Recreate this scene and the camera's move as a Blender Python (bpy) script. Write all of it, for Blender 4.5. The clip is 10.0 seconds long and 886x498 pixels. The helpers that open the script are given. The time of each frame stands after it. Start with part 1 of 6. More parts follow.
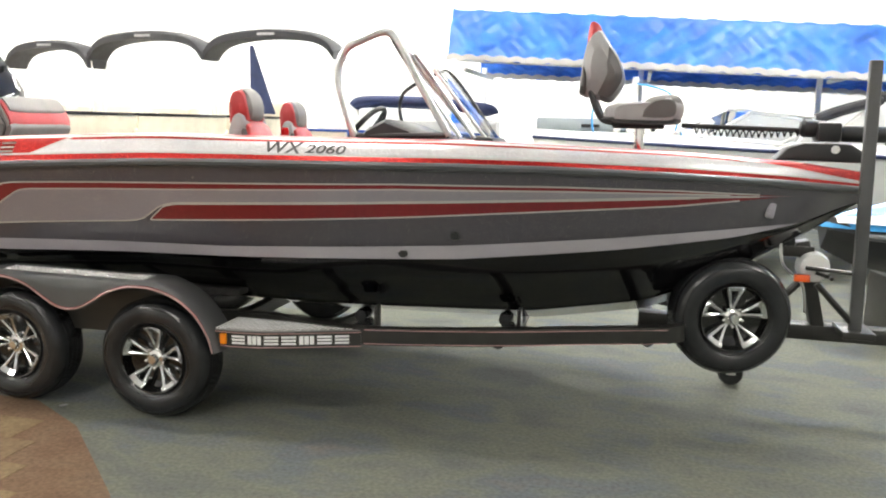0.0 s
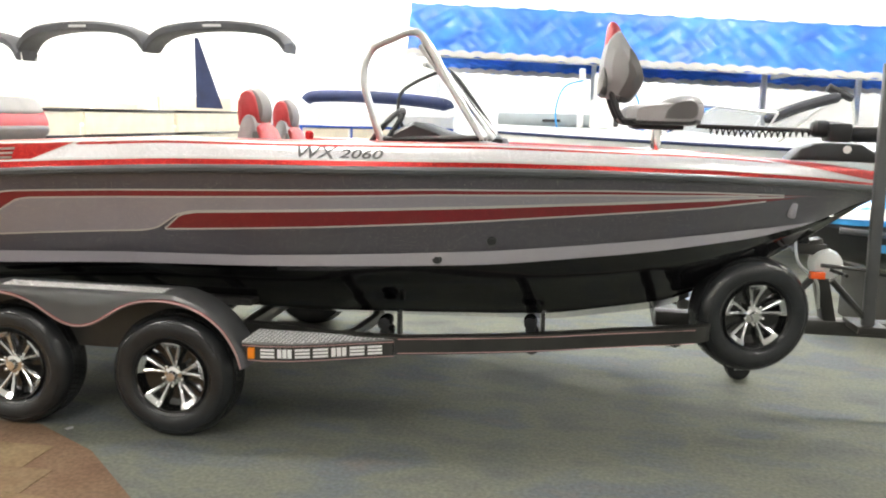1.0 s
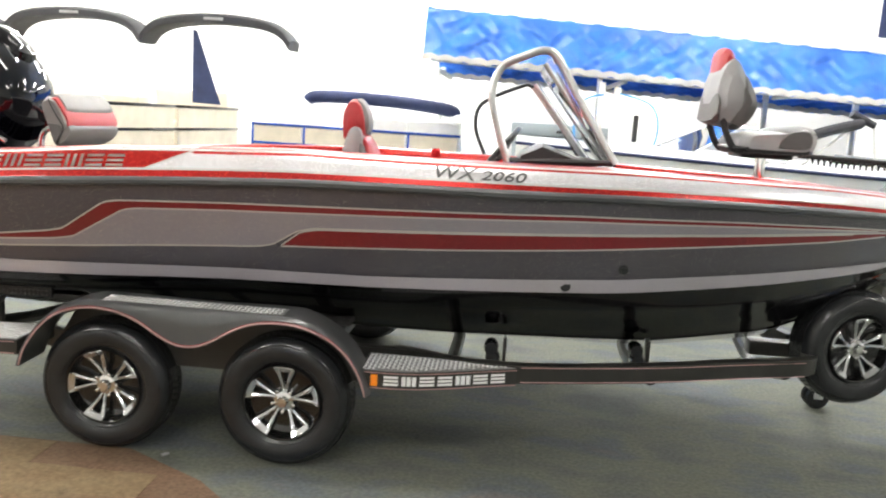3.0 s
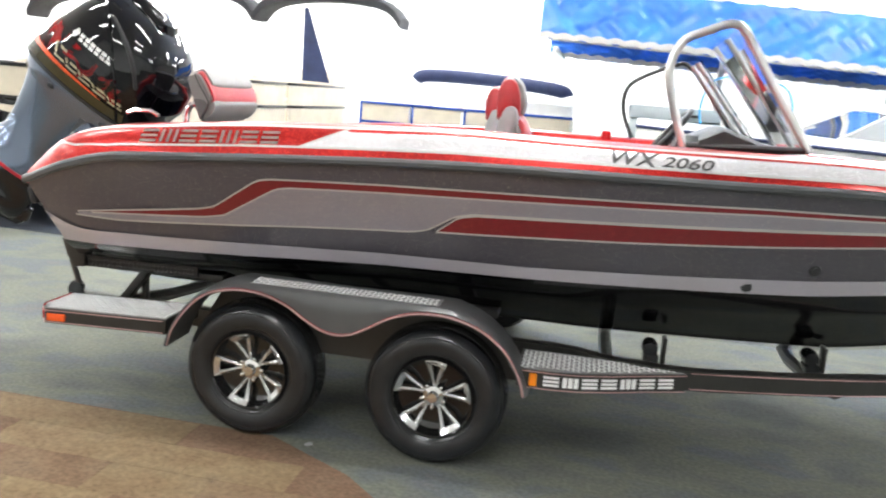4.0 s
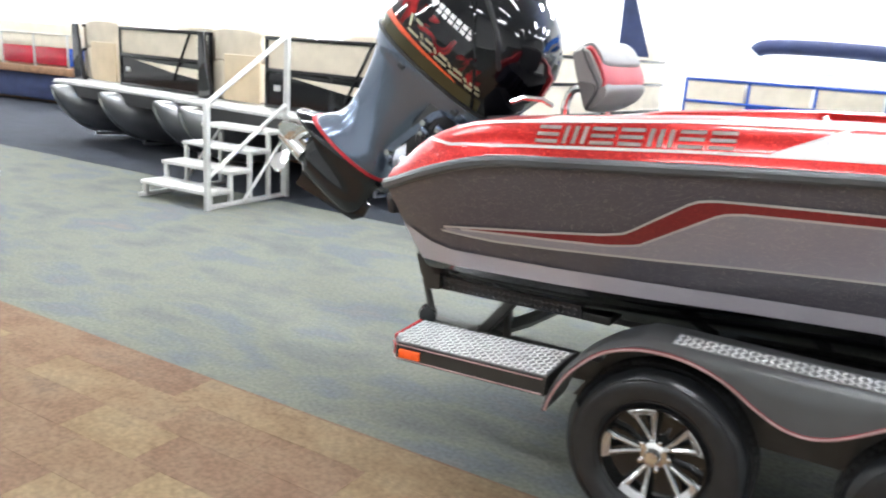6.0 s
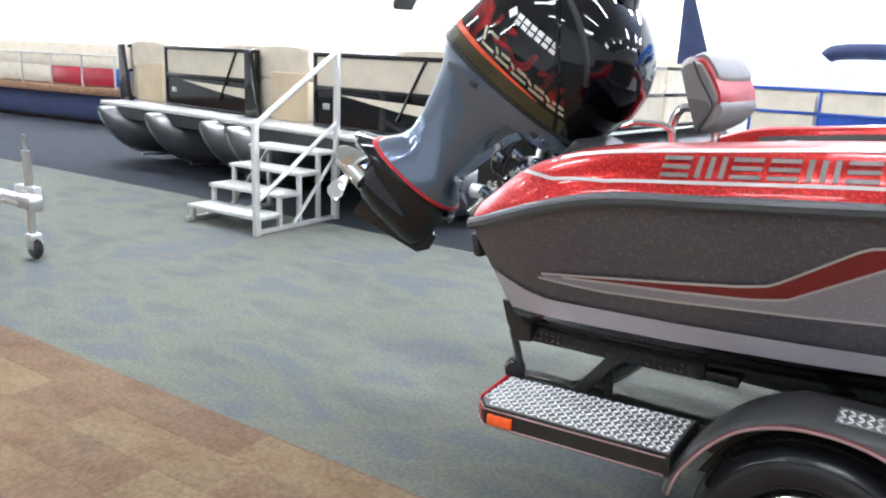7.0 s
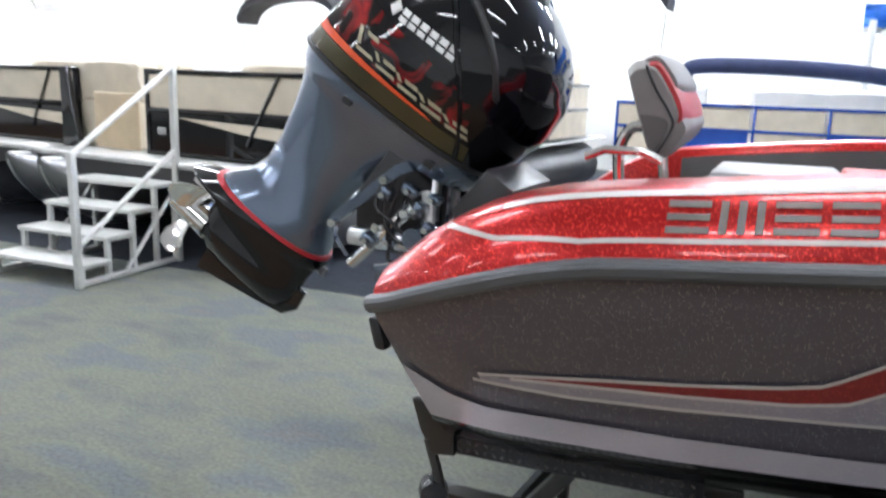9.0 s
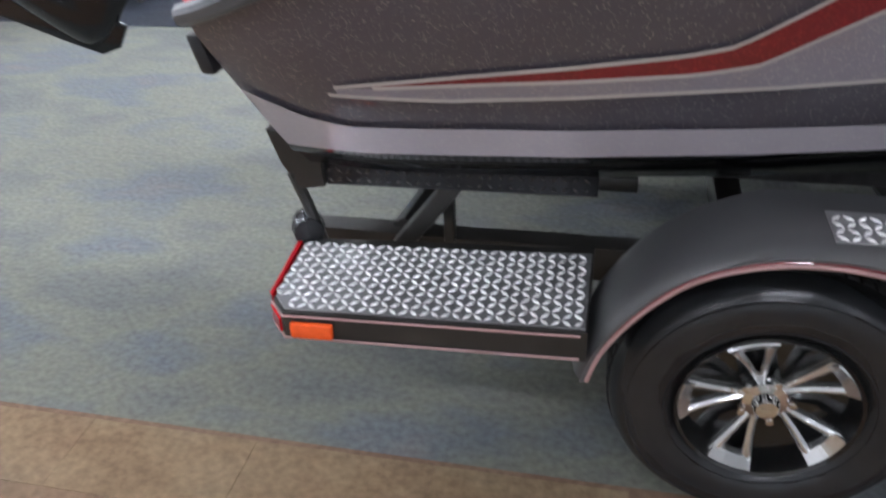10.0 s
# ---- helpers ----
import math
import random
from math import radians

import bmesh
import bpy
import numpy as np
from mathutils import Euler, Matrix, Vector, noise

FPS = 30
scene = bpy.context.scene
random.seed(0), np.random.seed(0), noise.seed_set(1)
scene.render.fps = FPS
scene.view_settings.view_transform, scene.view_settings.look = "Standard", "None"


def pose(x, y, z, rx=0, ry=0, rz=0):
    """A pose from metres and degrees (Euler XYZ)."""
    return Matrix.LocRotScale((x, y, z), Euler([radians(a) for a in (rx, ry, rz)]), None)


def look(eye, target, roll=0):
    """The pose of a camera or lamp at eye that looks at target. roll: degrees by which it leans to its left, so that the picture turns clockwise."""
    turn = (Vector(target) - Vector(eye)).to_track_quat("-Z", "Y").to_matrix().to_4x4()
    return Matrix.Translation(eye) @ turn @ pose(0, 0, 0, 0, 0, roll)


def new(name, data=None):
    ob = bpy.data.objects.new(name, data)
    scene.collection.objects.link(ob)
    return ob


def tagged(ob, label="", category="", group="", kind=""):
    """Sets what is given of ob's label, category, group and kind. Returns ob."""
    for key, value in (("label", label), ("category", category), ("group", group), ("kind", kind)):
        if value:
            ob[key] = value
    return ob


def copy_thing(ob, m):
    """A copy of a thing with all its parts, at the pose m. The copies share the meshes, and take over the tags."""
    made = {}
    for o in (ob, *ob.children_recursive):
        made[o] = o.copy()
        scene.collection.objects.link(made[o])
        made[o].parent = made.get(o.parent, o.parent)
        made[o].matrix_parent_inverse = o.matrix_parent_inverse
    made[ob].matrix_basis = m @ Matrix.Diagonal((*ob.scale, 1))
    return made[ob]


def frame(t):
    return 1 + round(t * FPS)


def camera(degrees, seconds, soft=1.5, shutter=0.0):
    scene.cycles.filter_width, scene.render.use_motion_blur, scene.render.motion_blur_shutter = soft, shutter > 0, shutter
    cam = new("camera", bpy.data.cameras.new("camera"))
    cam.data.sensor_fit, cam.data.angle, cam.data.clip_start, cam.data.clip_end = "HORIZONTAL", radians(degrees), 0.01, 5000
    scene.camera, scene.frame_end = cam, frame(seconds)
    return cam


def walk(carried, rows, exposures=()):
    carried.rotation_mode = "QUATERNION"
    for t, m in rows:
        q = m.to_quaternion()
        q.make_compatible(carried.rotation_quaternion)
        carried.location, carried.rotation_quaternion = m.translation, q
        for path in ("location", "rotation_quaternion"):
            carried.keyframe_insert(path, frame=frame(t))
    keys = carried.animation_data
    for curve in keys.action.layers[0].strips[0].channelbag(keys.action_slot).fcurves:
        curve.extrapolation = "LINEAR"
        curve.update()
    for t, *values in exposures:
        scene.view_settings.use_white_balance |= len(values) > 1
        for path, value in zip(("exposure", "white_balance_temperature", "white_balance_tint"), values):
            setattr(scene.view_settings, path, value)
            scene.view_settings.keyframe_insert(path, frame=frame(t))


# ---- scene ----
cam = camera(59.1, 10.0, soft=2.0, shutter=0.3)
FLOOR = 0.009
TO_WORLD = Matrix.Scale(1.1, 4) @ Matrix.Translation((0, 0, -FLOOR))
PATH = [
    (0, (2.633, -3.795, 1.733), (2.162, -1.878, 1.413), 1.4),
    (0.5, (2.327, -3.799, 1.755), (1.945, -1.865, 1.417), 1.0),
    (1, (2.022, -3.804, 1.78), (1.742, -1.853, 1.443), 1.3),
    (1.5, (1.797, -3.814, 1.811), (1.599, -1.847, 1.505), 2.0),
    (2, (1.585, -3.81, 1.824), (1.458, -1.832, 1.558), 2.9),
    (2.2, (1.445, -3.792, 1.807), (1.353, -1.811, 1.552), 3.5),
    (3.5, (0.867, -3.678, 1.86), (0.636, -1.728, 1.48), 4.1),
    (4, (0.636, -3.515, 1.802), (0.285, -1.585, 1.41), 4.5),
    (4.5, (0.391, -3.297, 1.803), (-0.1, -1.407, 1.373), 4.7),
    (5, (0.102, -3.12, 1.811), (-0.513, -1.273, 1.352), 4.9),
    (5.5, (-0.133, -2.919, 1.784), (-0.912, -1.138, 1.312), 5.0),
    (6, (-0.355, -2.671, 1.768), (-1.322, -0.993, 1.268), 3.7),
    (6.2, (-0.435, -2.61, 1.779), (-1.459, -0.969, 1.269), 3.1),
    (7.3, (-0.868, -2.273, 1.775), (-1.929, -0.639, 1.321), 2.6),
    (7.5, (-0.933, -2.204, 1.772), (-1.977, -0.552, 1.344), 2.6),
    (8, (-1.061, -2.023, 1.772), (-2.051, -0.323, 1.409), 2.5),
    (8.5, (-1.177, -1.843, 1.76), (-2.075, -0.079, 1.47), 2.3),
    (9, (-1.298, -1.659, 1.734), (-2.045, 0.148, 1.316), 1.9),
    (9.5, (-1.379, -1.532, 1.698), (-1.923, 0.215, 0.89), -0.1),
    (10, (-1.353, -1.394, 1.602), (-1.736, 0.256, 0.538), -2.3),
]
EXPOSURES = [(0.0, 0.0, 7150, 9), (1.0, 0.12, 7150, 9), (2.0, 0.15, 7100, 9), (3.5, -0.05, 6900, 9), (4.0, 0.16, 6650, 9), (4.5, 0.17, 6450, 10), (5.5, 0.2, 6300, 10), (6.2, 0.15, 6250, 10), (7.4, -0.2, 5950, 11), (8.0, -0.26, 6000, 11), (9.0, -0.46, 6100, 11), (9.5, -0.46, 6150, 13), (10.0, -0.2, 6000, 16)]
walk(cam, [(t, look(eye, target, roll)) for t, eye, target, roll in PATH], EXPOSURES)

# ---- world and lights ----
world = bpy.data.worlds.new("world")
scene.world = world
world.use_nodes = True
world.node_tree.nodes["Background"].inputs[0].default_value = (0.9, 0.95, 1.0, 1)
world.node_tree.nodes["Background"].inputs[1].default_value = 0.3



# ---- materials ----
def mat(name, color, rough=0.5, metal=0.0, vary=0.15, scale=6.0, bump=0.0, bump_scale=60.0, coat=0.0, flake=None, emit=None, stain=0.0):
    m = bpy.data.materials.new(name)
    m.use_nodes = True
    nt = m.node_tree
    b = nt.nodes["Principled BSDF"]
    b.inputs["Roughness"].default_value = rough
    b.inputs["Metallic"].default_value = metal
    b.inputs["Coat Weight"].default_value = coat
    b.inputs["Coat Roughness"].default_value = 0.04
    tex = nt.nodes.new("ShaderNodeTexCoord")
    n1 = nt.nodes.new("ShaderNodeTexNoise")
    n1.inputs["Scale"].default_value = scale
    n1.inputs["Detail"].default_value = 6.0
    nt.links.new(tex.outputs["Object"], n1.inputs["Vector"])
    ramp = nt.nodes.new("ShaderNodeValToRGB")
    ramp.color_ramp.elements[0].position, ramp.color_ramp.elements[1].position = 0.3, 0.7
    ramp.color_ramp.elements[0].color = (*[c * (1 - vary) for c in color], 1)
    ramp.color_ramp.elements[1].color = (*[min(1, c * (1 + vary)) for c in color], 1)
    nt.links.new(n1.outputs["Fac"], ramp.inputs["Fac"])
    out = ramp.outputs["Color"]
    if flake:
        v = nt.nodes.new("ShaderNodeTexVoronoi")
        v.inputs["Scale"].default_value = flake[0]
        nt.links.new(tex.outputs["Object"], v.inputs["Vector"])
        r2 = nt.nodes.new("ShaderNodeValToRGB")
        r2.color_ramp.elements[0].position, r2.color_ramp.elements[1].position = flake[3], flake[3] + 0.15
        sep = nt.nodes.new("ShaderNodeSeparateColor")
        nt.links.new(v.outputs["Color"], sep.inputs["Color"])
        nt.links.new(sep.outputs["Red"], r2.inputs["Fac"])
        mix = nt.nodes.new("ShaderNodeMix")
        mix.data_type = "RGBA"
        nt.links.new(r2.outputs["Color"], mix.inputs["Factor"])
        nt.links.new(out, mix.inputs[6])
        mix.inputs[7].default_value = (*flake[1], 1)
        out = mix.outputs[2]
    nt.links.new(out, b.inputs["Base Color"])
    n3 = nt.nodes.new("ShaderNodeTexNoise")
    n3.inputs["Scale"].default_value = scale * 4
    n3.inputs["Detail"].default_value = 4.0
    nt.links.new(tex.outputs["Object"], n3.inputs["Vector"])
    mr = nt.nodes.new("ShaderNodeMapRange")
    mr.inputs["To Min"].default_value = max(0.02, rough * (1 - vary))
    mr.inputs["To Max"].default_value = min(1, rough * (1 + vary))
    nt.links.new(n3.outputs["Fac"], mr.inputs["Value"])
    nt.links.new(mr.outputs["Result"], b.inputs["Roughness"])
    if bump:
        n2 = nt.nodes.new("ShaderNodeTexNoise")
        n2.inputs["Scale"].default_value = bump_scale
        n2.inputs["Detail"].default_value = 5.0
        nt.links.new(tex.outputs["Object"], n2.inputs["Vector"])
        bp = nt.nodes.new("ShaderNodeBump")
        bp.inputs["Strength"].default_value = bump
        bp.inputs["Distance"].default_value = 0.01
        nt.links.new(n2.outputs["Fac"], bp.inputs["Height"])
        nt.links.new(bp.outputs["Normal"], b.inputs["Normal"])
    if emit:
        b.inputs["Emission Color"].default_value = (*emit[:3], 1)
        b.inputs["Emission Strength"].default_value = emit[3]
    return m


def carpet_mat(name, colors, patch=(2.2, 3.4), random_tint=False):
    """Broadloom or tile carpet: soft patches, fibres and worn streaks."""
    m = bpy.data.materials.new(name)
    m.use_nodes = True
    nt = m.node_tree
    b = nt.nodes["Principled BSDF"]
    b.inputs["Roughness"].default_value = 0.95
    b.inputs["Specular IOR Level"].default_value = 0.2
    tex = nt.nodes.new("ShaderNodeNewGeometry")
    mp = nt.nodes.new("ShaderNodeMapping")
    mp.inputs["Scale"].default_value = (patch[0], patch[1], 1)
    nt.links.new(tex.outputs["Position"], mp.inputs["Vector"])
    n1 = nt.nodes.new("ShaderNodeTexNoise")
    n1.inputs["Scale"].default_value = 1.0
    n1.inputs["Detail"].default_value = 5.0
    n1.inputs["Roughness"].default_value = 0.55
    nt.links.new(mp.outputs["Vector"], n1.inputs["Vector"])
    ramp = nt.nodes.new("ShaderNodeValToRGB")
    e = ramp.color_ramp.elements
    while len(e) < len(colors):
        e.new(0.5)
    for k, c in enumerate(colors):
        e[k].position = 0.26 + 0.48 * k / (len(colors) - 1)
        e[k].color = (*c, 1)
    nt.links.new(n1.outputs["Fac"], ramp.inputs["Fac"])
    out = ramp.outputs["Color"]
    n2 = nt.nodes.new("ShaderNodeTexNoise")
    n2.inputs["Scale"].default_value = 45.0
    n2.inputs["Detail"].default_value = 6.0
    nt.links.new(tex.outputs["Position"], n2.inputs["Vector"])
    hsv = nt.nodes.new("ShaderNodeHueSaturation")
    mr = nt.nodes.new("ShaderNodeMapRange")
    mr.inputs["From Min"].default_value, mr.inputs["From Max"].default_value = 0.3, 0.7
    mr.inputs["To Min"].default_value, mr.inputs["To Max"].default_value = 0.8, 1.2
    nt.links.new(n2.outputs["Fac"], mr.inputs["Value"])
    val = mr.outputs["Result"]
    if random_tint:
        oi = nt.nodes.new("ShaderNodeObjectInfo")
        m2 = nt.nodes.new("ShaderNodeMapRange")
        m2.inputs["To Min"].default_value, m2.inputs["To Max"].default_value = 0.82, 1.08
        nt.links.new(oi.outputs["Random"], m2.inputs["Value"])
        mu = nt.nodes.new("ShaderNodeMath")
        mu.operation = "MULTIPLY"
        nt.links.new(val, mu.inputs[0])
        nt.links.new(m2.outputs["Result"], mu.inputs[1])
        val = mu.outputs["Value"]
        m3 = nt.nodes.new("ShaderNodeMapRange")
        m3.inputs["To Min"].default_value, m3.inputs["To Max"].default_value = 0.488, 0.513
        nt.links.new(oi.outputs["Random"], m3.inputs["Value"])
        nt.links.new(m3.outputs["Result"], hsv.inputs["Hue"])
    nt.links.new(val, hsv.inputs["Value"])
    nt.links.new(out, hsv.inputs["Color"])
    nt.links.new(hsv.outputs["Color"], b.inputs["Base Color"])
    n4 = nt.nodes.new("ShaderNodeTexNoise")
    n4.inputs["Scale"].default_value = 220.0
    nt.links.new(tex.outputs["Position"], n4.inputs["Vector"])
    bp = nt.nodes.new("ShaderNodeBump")
    bp.inputs["Strength"].default_value = 0.25
    bp.inputs["Distance"].default_value = 0.004
    nt.links.new(n4.outputs["Fac"], bp.inputs["Height"])
    nt.links.new(bp.outputs["Normal"], b.inputs["Normal"])
    return m


def glass_mat(name, tint=(0.95, 0.97, 0.98), rough=0.02):
    m = bpy.data.materials.new(name)
    m.use_nodes = True
    b = m.node_tree.nodes["Principled BSDF"]
    b.inputs["Base Color"].default_value = (*tint, 1)
    b.inputs["Transmission Weight"].default_value = 1.0
    b.inputs["IOR"].default_value = 1.1
    b.inputs["Roughness"].default_value = rough
    return m


CHARCOAL = mat("charcoal metalflake gelcoat", (0.088, 0.081, 0.1), 0.28, 0.2, 0.04, 3, coat=0.9, flake=(520, (0.4, 0.36, 0.33), 0, 0.94))
SILVER_GREY = mat("silver grey metalflake gelcoat", (0.335, 0.31, 0.36), 0.3, 0.35, 0.04, 3, coat=0.9, flake=(520, (0.6, 0.56, 0.56), 0, 0.9))
# Silver grey again for the chine, paler: light off the tread plates is in the colour.
CHINE_LIT = mat("pale silver grey metalflake gelcoat", (0.55, 0.515, 0.575), 0.26, 0.3, 0.04, 3, coat=0.9, flake=(520, (0.7, 0.67, 0.67), 0, 0.9))
SILVER = mat("bright silver metalflake gelcoat", (0.62, 0.6, 0.62), 0.3, 0.3, 0.08, 3, coat=0.6, flake=(380, (0.95, 0.93, 0.95), 0, 0.75))
RED = mat("red metalflake gelcoat", (0.36, 0.004, 0.006), 0.3, 0.55, 0.15, 3, coat=0.35, flake=(330, (0.85, 0.05, 0.03), 0, 0.74))
DEEP_RED = mat("deep red metalflake stripe", (0.2, 0.008, 0.014), 0.3, 0.1, 0.05, 3, coat=0.9, flake=(420, (0.35, 0.03, 0.03), 0, 0.82))
PINLINE = mat("pale pinstripe", (0.55, 0.52, 0.5), 0.35, 0.1, 0.06)
BLACK_GEL = mat("black gelcoat", (0.006, 0.006, 0.007), 0.12, 0.0, 0.2, coat=0.6)
RUBRAIL = mat("grey rubber rub rail", (0.1, 0.105, 0.112), 0.35, 0.1, 0.15)
SATIN_BLACK = mat("satin black powder coat", (0.026, 0.025, 0.023), 0.33, 0.0, 0.2, 8, bump=0.05, bump_scale=300)
FENDER_BLACK = mat("satin black fender paint", (0.07, 0.071, 0.074), 0.42, 0.0, 0.15, 5, coat=0.25)
PINK_LINE = mat("faded pink pinstripe", (0.4, 0.24, 0.23), 0.4, 0.0, 0.08)
RUBBER = mat("tyre rubber", (0.019, 0.02, 0.022), 0.24, 0.0, 0.12, 12)
CHROME = mat("polished aluminium", (0.88, 0.87, 0.86), 0.08, 1.0, 0.03)
SPOKE = mat("machined aluminium", (0.78, 0.79, 0.8), 0.13, 0.9, 0.05)
BRIGHT_METAL = mat("brushed aluminium", (0.72, 0.72, 0.72), 0.3, 1.0, 0.08, 20)
PLATE_BASE = mat("tread plate ground", (0.3, 0.3, 0.305), 0.3, 0.6, 0.12, 15)
TREADPLATE = mat("bright tread plate", (0.88, 0.88, 0.88), 0.3, 0.4, 0.1, 15)
# Stern step studs, lighter than their plate: highlights put into the colour.
STUD_DARK = mat("dark tread stud with highlight in colour", (0.16, 0.165, 0.175), 0.25, 0.8, 0.15, 15)
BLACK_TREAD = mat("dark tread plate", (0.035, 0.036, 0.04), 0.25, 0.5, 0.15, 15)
GLOSS_BLACK = mat("gloss black rim", (0.008, 0.008, 0.008), 0.1, 0.0, 0.1, coat=0.5)
COWL_BLACK = mat("gloss black cowling paint", (0.003, 0.003, 0.005), 0.06, 0.0, 0.1, coat=0.15)
MOTOR_GREY = mat("blue grey motor paint", (0.15, 0.19, 0.265), 0.17, 0.72, 0.03, 5, coat=0.9)
GOLD = mat("dull gold decal", (0.075, 0.064, 0.032), 0.25, 0.4, 0.15)
FLAME = mat("orange red decal", (0.75, 0.09, 0.02), 0.3, 0.0, 0.25, 8)
PIN_RED = mat("red motor pinstripe", (0.45, 0.02, 0.03), 0.3, 0.0, 0.1)
PALE_GOLD = mat("pale gold decal", (0.42, 0.38, 0.26), 0.3, 0.2, 0.1)
PANEL_GREY = mat("off-white sheet panel", (0.5, 0.5, 0.5), 0.6, 0.0, 0.05, 1.2)
DARK_RED = mat("dark red swirl decal", (0.16, 0.006, 0.008), 0.25, 0.0, 0.3, 10)
SWIRL = mat("airbrushed red swirl on black", (0.003, 0.003, 0.005), 0.06, 0.0, 0.1, 7, coat=0.15)
for nd in SWIRL.node_tree.nodes:
    if nd.type == "VALTORGB":
        nd.color_ramp.elements[0].position, nd.color_ramp.elements[0].color = 0.5, (0.003, 0.003, 0.005, 1)
        nd.color_ramp.elements[1].position, nd.color_ramp.elements[1].color = 0.68, (0.3, 0.012, 0.014, 1)
    if nd.type == "TEX_NOISE" and nd.inputs["Scale"].default_value == 7.0:
        nd.inputs["Distortion"].default_value = 1.6
        nd.inputs["Detail"].default_value = 2.0
WHITE_INK = mat("white lettering", (0.8, 0.8, 0.8), 0.4, 0.0, 0.03)
DARK_INK = mat("dark grey lettering", (0.07, 0.066, 0.068), 0.35, 0.0, 0.05)
VINYL_GREY = mat("grey marine vinyl", (0.2, 0.19, 0.185), 0.5, 0.0, 0.1, 8, bump=0.12, bump_scale=140)
VINYL_DARK = mat("charcoal marine vinyl", (0.1, 0.095, 0.095), 0.5, 0.0, 0.1, 8, bump=0.12, bump_scale=140)
VINYL_RED = mat("red marine vinyl", (0.4, 0.025, 0.03), 0.45, 0.0, 0.1, 8, bump=0.12, bump_scale=140)
VINYL_PALE = mat("pale grey marine vinyl", (0.3, 0.295, 0.3), 0.5, 0.0, 0.1, 8, bump=0.12, bump_scale=140)
CREAM = mat("cream vinyl", (0.62, 0.55, 0.44), 0.5, 0.0, 0.08, 6, bump=0.1)
TAN = mat("tan vinyl", (0.5, 0.4, 0.27), 0.5, 0.0, 0.1, 6, bump=0.1)
WHITE_GEL = mat("white gelcoat", (0.8, 0.8, 0.78), 0.25, 0.0, 0.04, coat=0.3)
BLACK_CANVAS = mat("black canvas", (0.025, 0.025, 0.03), 0.8, 0.0, 0.2, 5, bump=0.25, bump_scale=40)
NAVY_CANVAS = mat("navy canvas", (0.02, 0.03, 0.085), 0.8, 0.0, 0.2, 5, bump=0.3, bump_scale=40)
WHITE_CANVAS = mat("pale grey canvas", (0.45, 0.44, 0.42), 0.8, 0.0, 0.1, 5, bump=0.2, bump_scale=40)
BLUE_TARP = mat("blue polyethylene tarpaulin", (0.03, 0.165, 0.62), 0.33, 0.0, 0.3, 2.5, bump=0.22, bump_scale=10)
WHITE_PAINT = mat("white wall paint", (0.82, 0.82, 0.81), 0.7, 0.0, 0.03, 1.5, bump=0.05)
CEILING_PAINT = mat("white ceiling paint", (0.8, 0.8, 0.8), 0.85, 0.0, 0.03, 2)
ALUMINIUM = mat("white powder coated aluminium", (0.6, 0.6, 0.58), 0.4, 0.2, 0.08, 10)
GREY_TUBE = mat("satin aluminium pontoon skin", (0.24, 0.24, 0.25), 0.35, 0.8, 0.15, 3, bump=0.06, bump_scale=12)
AMBER = mat("amber lens", (0.95, 0.28, 0.02), 0.2, 0.0, 0.1, coat=0.5)
ORANGE_LENS = mat("orange reflector lens", (0.95, 0.12, 0.02), 0.2, 0.0, 0.1, 60, coat=0.5)
RED_LENS = mat("red lens", (0.5, 0.01, 0.015), 0.15, 0.0, 0.1, coat=0.5)
BLUE_PAINT = mat("blue enamel", (0.02, 0.07, 0.33), 0.25, 0.0, 0.1, coat=0.4)
CYAN_PAINT = mat("bright blue plastic", (0.03, 0.28, 0.62), 0.3, 0.0, 0.1, coat=0.3)
RED_PAINT = mat("red enamel", (0.35, 0.015, 0.03), 0.25, 0.0, 0.1, coat=0.4)
WOOD = mat("brown timber", (0.24, 0.13, 0.07), 0.6, 0.0, 0.3, 9, bump=0.2)
GREY_CABINET = mat("grey cabinet plastic", (0.3, 0.34, 0.36), 0.5, 0.0, 0.06)
DARK_PLASTIC = mat("dark plastic", (0.02, 0.02, 0.022), 0.4, 0.0, 0.15, bump=0.08)
DECK_CARPET = mat("charcoal marine carpet", (0.06, 0.057, 0.057), 0.95, 0.0, 0.25, 30, bump=0.5, bump_scale=300)
LAMP_BRIGHT = mat("bright lamp diffuser", (0.9, 0.9, 0.9), 0.5, 0.0, 0.02, emit=(0.96, 0.99, 1.0, 150.0))
LAMP_GLOW = mat("lamp diffuser", (0.9, 0.9, 0.9), 0.5, 0.0, 0.02, emit=(0.97, 0.99, 1.0, 72.0))
GLASS = glass_mat("clear acrylic")
GREEN_CARPET = carpet_mat("grey green carpet", [(0.093, 0.1, 0.094), (0.116, 0.124, 0.117), (0.146, 0.15, 0.123), (0.112, 0.126, 0.134), (0.15, 0.136, 0.126)], (1.3, 2.4))
DARK_CARPET = carpet_mat("dark navy grey carpet", [(0.026, 0.03, 0.04), (0.036, 0.041, 0.053), (0.03, 0.034, 0.04)], (1.3, 2.4))
BROWN_CARPET = carpet_mat("brown carpet tile", [(0.15, 0.096, 0.059), (0.186, 0.122, 0.075), (0.203, 0.14, 0.087), (0.16, 0.114, 0.077)], (3.0, 5.0), True)


# ---- mesh helpers ----
def finish(name, bm, material, smooth=True, angle=35):
    bmesh.ops.recalc_face_normals(bm, faces=bm.faces)
    me = bpy.data.meshes.new(name)
    bm.to_mesh(me)
    bm.free()
    mats = material if isinstance(material, (list, tuple)) else [material]
    for m in mats:
        me.materials.append(m)
    if smooth:
        me.shade_smooth()
        me.set_sharp_from_angle(angle=radians(angle))
    return me


